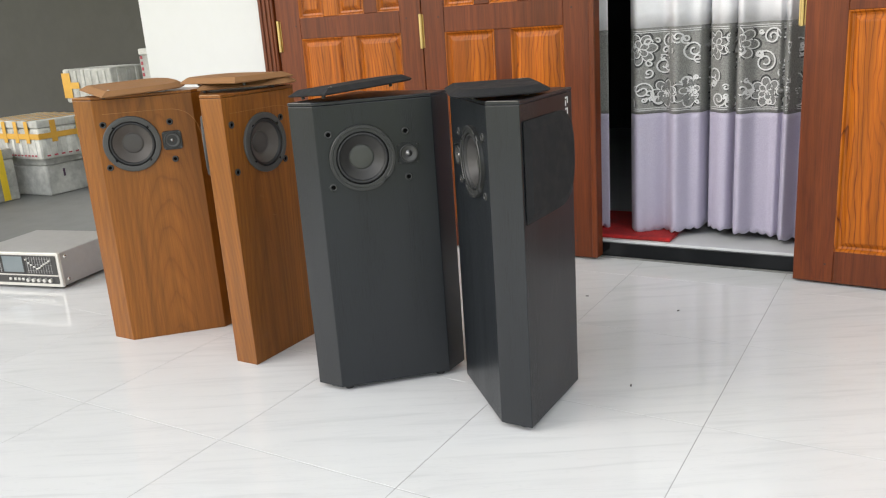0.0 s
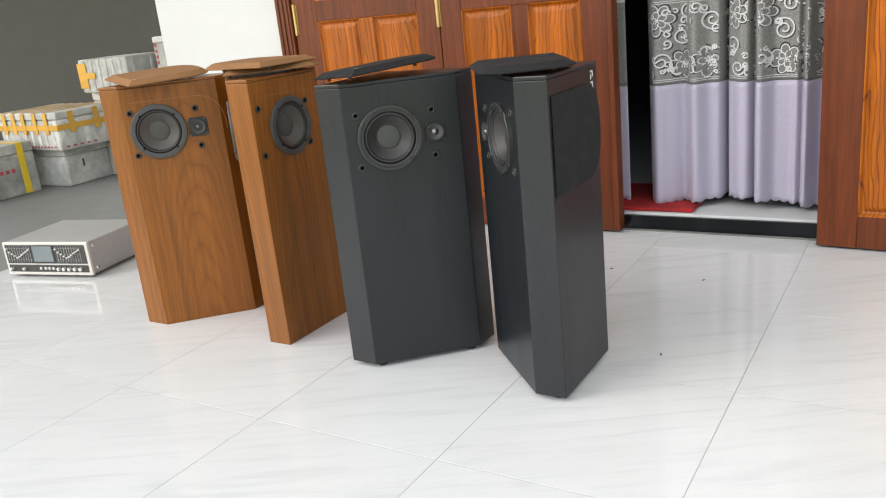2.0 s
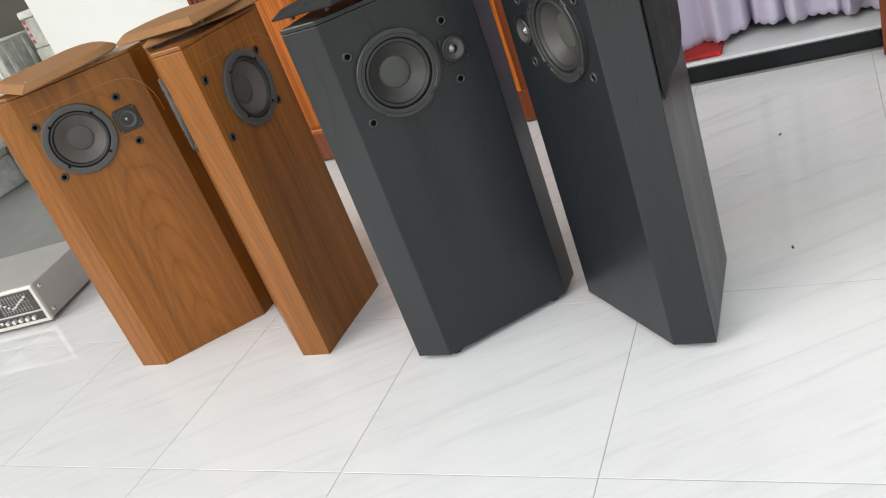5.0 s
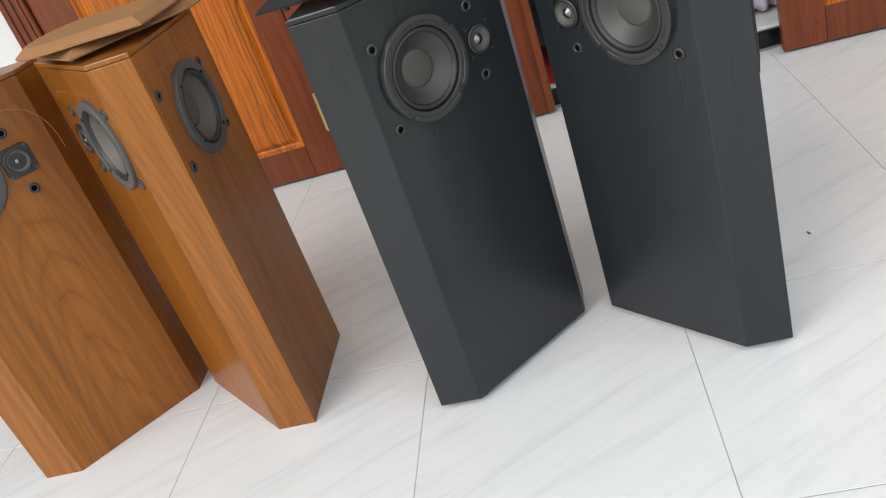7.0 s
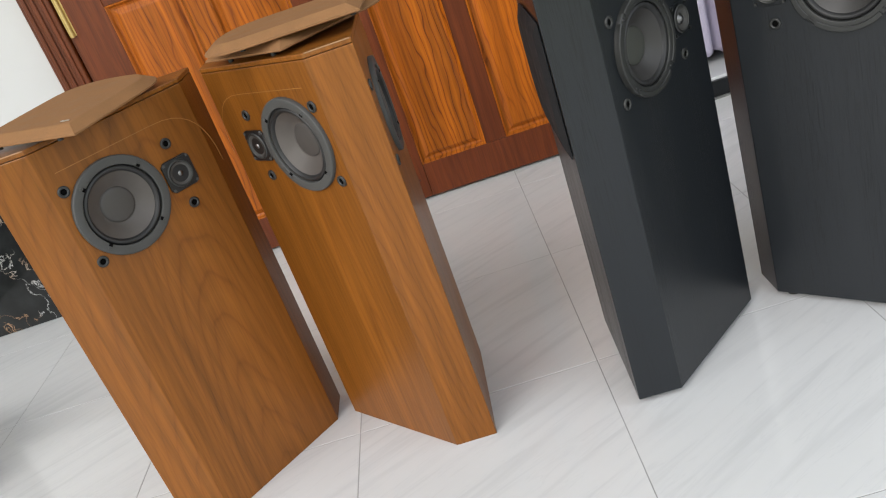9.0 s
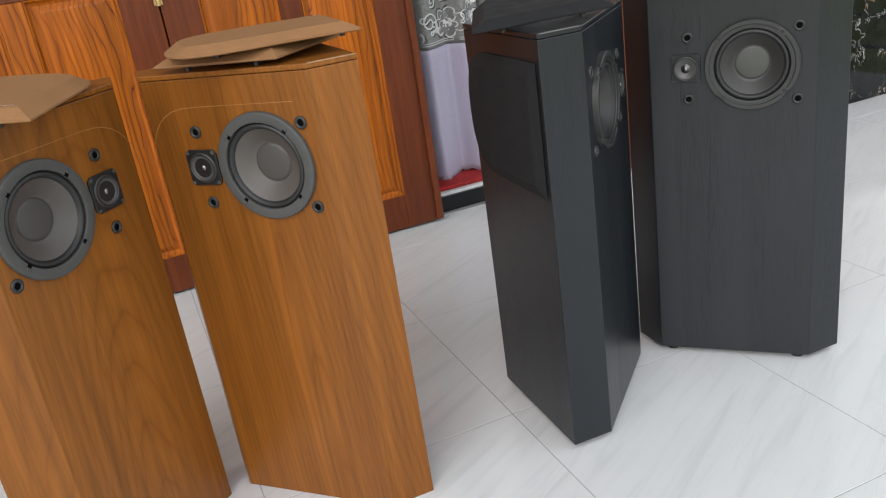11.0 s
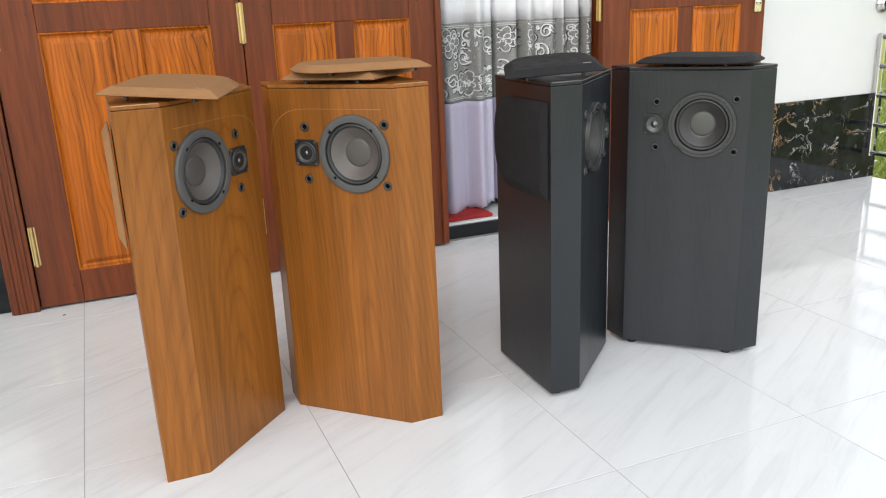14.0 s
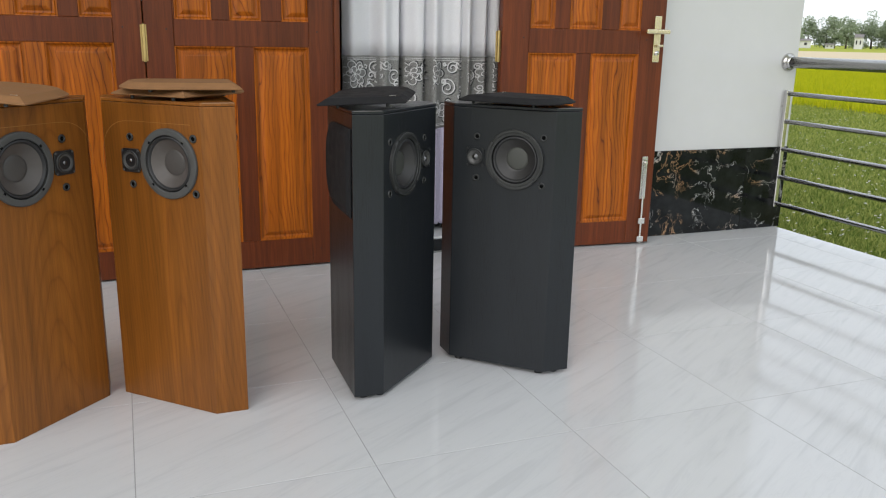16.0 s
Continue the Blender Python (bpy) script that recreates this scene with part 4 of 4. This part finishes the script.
for x in (-0.035, -0.010, 0.010, 0.030):
    part("push_button", boxed((x - 0.006, -0.018, 0.037), (x + 0.006, -0.0125, 0.047), 0.001), EQ_KNOB, low)
for x in (0.058, 0.085, 0.112, 0.140, 0.168):
    part("knob", tube(bmesh.new(), (x, -0.012, 0.041), (x, -0.024, 0.041), 0.0075, 14), EQ_KNOB, low)
flank = Face((0.213, 0, 0), (0, 1, 0), (1, 0, 0))
for y, z in ((0.028, 0.128), (0.028, 0.036), (0.300, 0.128), (0.300, 0.036)):
    part("case_screw", lathe(flank, y, z, [(0.008, 0.0), (0.007, 0.003), (0.0, 0.004)], 14), SILVER, eq, "", True)
for x in (-0.17, 0.17):
    for y in (0.04, 0.29):
        part("foot", tube(bmesh.new(), (x, y, 0.0), (x, y, 0.015), 0.014, 14), PLASTIC, eq)


# polystyrene boxes
def foam_box(lo, hi, material, label, ribs=0.005, lid=True, seed=1):
    rnd = random.Random(seed)
    cx, cy = (lo[0] + hi[0]) / 2, (lo[1] + hi[1]) / 2
    b = thing("foam_box", pose(cx, cy, lo[2], 0, 0, rnd.uniform(-3, 3)), label, "foam box", "stacked foam boxes")
    w, d, h = (hi[0] - lo[0]) / 2, (hi[1] - lo[1]) / 2, hi[2] - lo[2]
    split = h * 0.80 if lid else h
    bm = boxed((-w, -d, 0), (w, d, split - 0.002), 0.012, 3)
    bmesh.ops.subdivide_edges(bm, edges=bm.edges, cuts=2, use_grid_fill=True)
    for v in bm.verts:
        v.co += Vector([rnd.uniform(-0.0018, 0.0018) for _ in range(3)])
    part("tub", bm, material, b)
    if lid:
        part("lid", boxed((-w * 1.008, -d * 1.008, split), (w * 1.008, d * 1.008, h), 0.010, 3), material, b)
    if ribs:
        k = -w + 0.05
        while k < w - 0.02:
            part("rib", boxed((k, -d - ribs, h * 0.06), (k + rnd.uniform(0.022, 0.034), -d + 0.004, split - rnd.uniform(0.006, 0.02)), ribs * 0.6), material, b)
            k += 0.075
        k = -d + 0.04
        while k < d - 0.02:
            part("rib", boxed((w - 0.004, k, h * 0.06), (w + ribs, k + rnd.uniform(0.022, 0.034), split - rnd.uniform(0.006, 0.02)), ribs * 0.6), material, b)
            k += 0.07
    return b, w, d, h


def tape(b, lo, hi, material=None):
    part("tape", boxed(lo, hi, 0.0004), material or TAPE, b, "strip of packing tape")


b2, w, d, h = foam_box((-3.98, 1.44, -0.003), (-3.50, 1.78, 0.243), FOAM, "grimy white polystyrene box under another box", 0.0, True, 2)
part("ink_mark", boxed((w - 0.0005, -0.05, 0.11), (w + 0.0008, -0.035, 0.16)), DARK_INK, b2)
b3, w, d, h = foam_box((-4.06, 1.40, 0.244), (-3.40, 1.84, 0.49), FOAM, "white polystyrene box bound with amber tape", 0.003, True, 3)
tape(b3, (-w - 0.007, -d - 0.0075, 0.130), (w + 0.007, -d - 0.006, 0.165))
tape(b3, (w + 0.006, -d - 0.006, 0.130), (w + 0.0075, d, 0.165))
for x in (-0.27, -0.16, -0.05, 0.08, 0.20):
    tape(b3, (x, -d - 0.009, 0.105), (x + 0.04, -d - 0.0078, h - 0.004))
    tape(b3, (x, -d - 0.005, h + 0.0006), (x + 0.04, d, h + 0.0018))
for y in (-0.14, 0.04):
    tape(b3, (w + 0.0078, y, 0.105), (w + 0.009, y + 0.04, h - 0.004))
for k in range(9):
    part("ink_mark", boxed((-0.05 + k * 0.038, -d - 0.0042, 0.020), (-0.05 + k * 0.038 + 0.022, -d - 0.0028, 0.030)), RED_INK, b3)
for k in range(5):
    part("ink_mark", boxed((w + 0.0028, -d + 0.03 + k * 0.05, 0.018), (w + 0.0042, -d + 0.055 + k * 0.05, 0.028)), RED_INK, b3)
b1, w, d, h = foam_box((-4.065, 0.91, -0.003), (-3.645, 1.34, 0.325), FOAM_GREY, "grimy polystyrene box with a yellow tape strip", 0.0, True, 5)
tape(b1, (w + 0.004, 0.10, 0.006), (w + 0.006, 0.145, h), TAPE_YELLOW)
tape(b1, (-w, 0.10, h + 0.0005), (w + 0.006, 0.145, h + 0.0015), TAPE_YELLOW)
for k in range(5):
    part("ink_mark", boxed((w + 0.0006, -0.12 + k * 0.04, 0.15), (w + 0.0016, -0.095 + k * 0.04, 0.175)), RED_INK, b1)
b6, w, d, h = foam_box((-3.56, 1.80, -0.003), (-3.06, 2.10, 0.28), FOAM_GREY, "grimy polystyrene box against the cement wall", 0.0, True, 6)
b5, w, d, h = foam_box((-3.54, 1.78, 0.281), (-3.05, 2.09, 0.565), FOAM, "white polystyrene box in a stack by the wall", 0.004, True, 7)
b4, w, d, h = foam_box((-3.535, 1.72, 0.566), (-3.03, 2.08, 0.782), FOAM, "white ribbed polystyrene box on top of a stack", 0.006, False, 8)
tape(b4, (-w - 0.004, -d - 0.0075, 0.03), (-w + 0.085, -d - 0.006, 0.19))
tape(b4, (-w + 0.06, -d - 0.0085, 0.09), (-w + 0.17, -d - 0.0076, 0.13))
for z0, z1, sd in ((-0.003, 0.34, 11), (0.341, 0.68, 12), (0.681, 0.88, 13)):
    b7, w, d, h = foam_box((-2.915, 1.84, z0), (-2.46, 2.10, z1), FOAM, "white polystyrene box with faded red print", 0.0, True, sd)
for k in range(4):
    part("ink_mark", boxed((-w + 0.014, -d - 0.0016, 0.03 + 0.035 * k), (-w + 0.034, -d - 0.0006, 0.05 + 0.035 * k)), RED_INK, b7)

# dry specks on the tiles
for x, y, a in ((0.444, 0.741, 20), (0.756, 0.705, 70), (0.788, 0.140, 105), (-1.060, 1.054, 50)):
    bm = boxed((-0.0055, -0.0018, 0.0), (0.0055, 0.0018, 0.0025), 0.0008)
    ob = part("leaf_speck", bm, DEBRIS)
    ob.matrix_world = pose(x, y, 0.0, 0, 0, a)
    tagged(ob, "tiny dark dry speck on the floor tiles", "debris", "specks on the floor")

# ---- outdoors ----
GZ = -0.42
bm = bmesh.new()
bmesh.ops.create_grid(bm, x_segments=40, y_segments=40, size=1500)
for v in bm.verts:
    v.co.z = GZ
tagged(part("ground", bm, GROUND), "rough grass and rice fields reaching the horizon", "ground", kind="structure")


def blades(name, count, area, hmin, hmax, wide, material, label, seed, bend=0.5):
    rnd = random.Random(seed)
    verts, faces = [], []
    for _ in range(count):
        x, y = area(rnd)
        a = rnd.uniform(0, math.tau)
        hgt, w = rnd.uniform(hmin, hmax), wide * rnd.uniform(0.6, 1.3)
        ca, sa = math.cos(a) * w, math.sin(a) * w
        b = rnd.uniform(0.1, bend) * hgt
        t = rnd.uniform(0, math.tau)
        k = len(verts)
        verts += [(x - ca, y - sa, GZ - 0.01), (x + ca, y + sa, GZ - 0.01), (x + b * math.cos(t), y + b * math.sin(t), GZ + hgt)]
        faces.append((k, k + 1, k + 2))
    me = bpy.data.meshes.new(name)
    me.from_pydata(verts, [], faces)
    me.materials.append(material)
    return tagged(new(name, me), label, "grass", kind="stuff")


def wedge(x0, x1, power=1.0):
    """A strip of land that widens away from the porch's open side."""
    def pick(rnd):
        x = x0 + (x1 - x0) * rnd.random() ** power
        lo, hi = -3.2 + 0.78 * (x + 0.8), -1.2 + 1.12 * (x + 0.8)
        return x, rnd.uniform(lo, hi)
    return pick


blades("grass", 150000, wedge(2.75, 18.0, 1.5), 0.015, 0.065, 0.012, GRASS, "short mixed grass and weeds beside the porch", 3, 1.4)
blades("rice_plants", 110000, wedge(13.5, 34.0, 0.8), 0.08, 0.26, 0.016, RICE, "bright yellow-green rice plants", 5, 0.6)
rnd = random.Random(8)
bm = bmesh.new()
for _ in range(1500):
    x, y = wedge(2.8, 13.0, 1.3)(rnd)
    s, a = rnd.uniform(0.007, 0.020), rnd.uniform(0, math.tau)
    z = GZ + rnd.uniform(0.03, 0.065)
    q = [bm.verts.new((x + s * math.cos(a + k), y + s * math.sin(a + k) * 0.7, z + rnd.uniform(0, 0.012))) for k in (0, 1.6, 3.1, 4.7)]
    bm.faces.new(q)
tagged(part("dry_leaves", bm, LITTER), "pale dry leaves and blossoms lying in the grass", "leaves", kind="stuff")


def tree(x, y, h, spread, seed):
    """Trunk, limbs and an uneven crown of leaf clumps."""
    rnd = random.Random(seed)
    t = thing("tree", pose(x, y, GZ), "distant leafy green tree at the edge of the fields", "tree", "far trees")
    bm = bmesh.new()
    a = 8
    rings = []
    for k in range(5):
        g = k / 4
        r = h * 0.035 * (1 - 0.75 * g)
        rings.append([bm.verts.new((r * math.cos(math.tau * i / a) + 0.15 * math.sin(g * 3 + seed), r * math.sin(math.tau * i / a), h * 0.65 * g - 0.1)) for i in range(a)])
    for p, q in zip(rings, rings[1:]):
        for i in range(a):
            bm.faces.new((p[i], p[(i + 1) % a], q[(i + 1) % a], q[i]))
    tips = []
    for k in range(7):
        w = math.tau * k / 7 + rnd.random()
        tip = Vector((spread * 0.6 * math.cos(w), spread * 0.6 * math.sin(w), h * rnd.uniform(0.10, 0.88)))
        tips.append(tip)
        tube(bm, (0, 0, h * rnd.uniform(0.25, 0.5)), tip, h * 0.010, 5)
    part("trunk", bm, BARK, t)
    verts, faces = [], []
    tips += [Vector((0, 0, h * 0.9)), Vector((0, 0, h * 0.7))]
    for tip in tips:
        for c in range(9):
            cc = tip + Vector((rnd.gauss(0, spread * 0.24), rnd.gauss(0, spread * 0.24), rnd.gauss(0, h * 0.085)))
            rad = spread * rnd.uniform(0.12, 0.24)
            for _ in range(60):
                v = Vector((rnd.gauss(0, 1), rnd.gauss(0, 1), rnd.gauss(0, 1))).normalized() * rad * rnd.uniform(0.7, 1.05)
                p = cc + v
                if p.z < h * 0.02:
                    continue
                s = rad * rnd.uniform(0.15, 0.30)
                e = Vector((rnd.gauss(0, 1), rnd.gauss(0, 1), rnd.gauss(0, 1))).normalized() * s
                f = e.orthogonal().normalized() * s * 0.7
                k = len(verts)
                verts += [p - e, p + f, p + e, p - f]
                faces.append((k, k + 1, k + 2, k + 3))
    me = bpy.data.meshes.new("crown")
    me.from_pydata([tuple(v) for v in verts], [], faces)
    me.materials.append(LEAF)
    ob = new("crown", me)
    ob.parent = t
    return t


# the far tree line, seen beyond the railing
view = math.radians(44.5)
for k in range(40):
    off = -15 + k * 0.75 + rnd.uniform(-0.4, 0.4)
    dist = 355 + rnd.uniform(-12, 30)
    w = view + math.radians(off)
    big = 15.0 if -0.4 < off + 2.4 < 0.4 else rnd.uniform(8.5, 12.0)
    tree(dist * math.cos(w), dist * math.sin(w), big, big * 0.62, 100 + k)


def far_house(x, y, w, d, h, turn, label):
    o = thing("far_house", pose(x, y, GZ, 0, 0, turn), label, "house", "far houses")
    part("wall", boxed((-w / 2, -d / 2, -0.1), (w / 2, d / 2, h)), FAR_WALL, o)
    bm = bmesh.new()
    p = [bm.verts.new(c) for c in ((-w * 0.55, -d * 0.6, h), (w * 0.55, -d * 0.6, h), (w * 0.55, d * 0.6, h), (-w * 0.55, d * 0.6, h), (-w * 0.55, 0, h * 1.3), (w * 0.55, 0, h * 1.3))]
    for f in ((0, 1, 5, 4), (2, 3, 4, 5), (0, 4, 3), (1, 2, 5), (0, 3, 2, 1)):
        bm.faces.new([p[i] for i in f])
    part("roof", bm, FAR_ROOF, o)
    for wx in (-w * 0.25, w * 0.2):
        part("window", boxed((wx - w * 0.08, -d / 2 - 0.05, h * 0.4), (wx + w * 0.08, -d / 2, h * 0.75)), INDOOR, o)


for off, w, h, dd in ((1.0, 6.0, 2.6, 336), (-2.2, 2.8, 4.0, 334), (-0.6, 3.0, 1.4, 338), (-4.2, 5.5, 1.7, 336)):
    a = view + math.radians(off)
    far_house(dd * math.cos(a), dd * math.sin(a), w, 6.0, h, math.degrees(a) - 90, "small pale house far off among trees")

# ---- porch floor tiles, each its own piece ----
JOINT = 0.0009
tile_meshes = {}
xs = [-2.045] + [-2.0 + 0.5 * k for k in range(10)] + [2.66]
ys = [-3.6] + [-3.5 + 0.5 * k for k in range(10)] + [1.1975]
for x0, x1 in zip(xs, xs[1:]):
    for y0, y1 in zip(ys, ys[1:]):
        if x1 - x0 < 0.01:
            continue
        size = (round(x1 - x0, 4), round(y1 - y0, 4))
        if size not in tile_meshes:
            w, d = size[0] / 2 - JOINT, size[1] / 2 - JOINT
            bm = boxed((-w, -d, -0.0021), (w, d, 0.0), 0.0005)
            me = bpy.data.meshes.new("floor_tile")
            bm.to_mesh(me)
            bm.free()
            me.materials.append(TILE)
            tile_meshes[size] = me
        t = new("floor_tile", tile_meshes[size])
        t.location = ((x0 + x1) / 2, (y0 + y1) / 2, 0)
        t.parent = porch
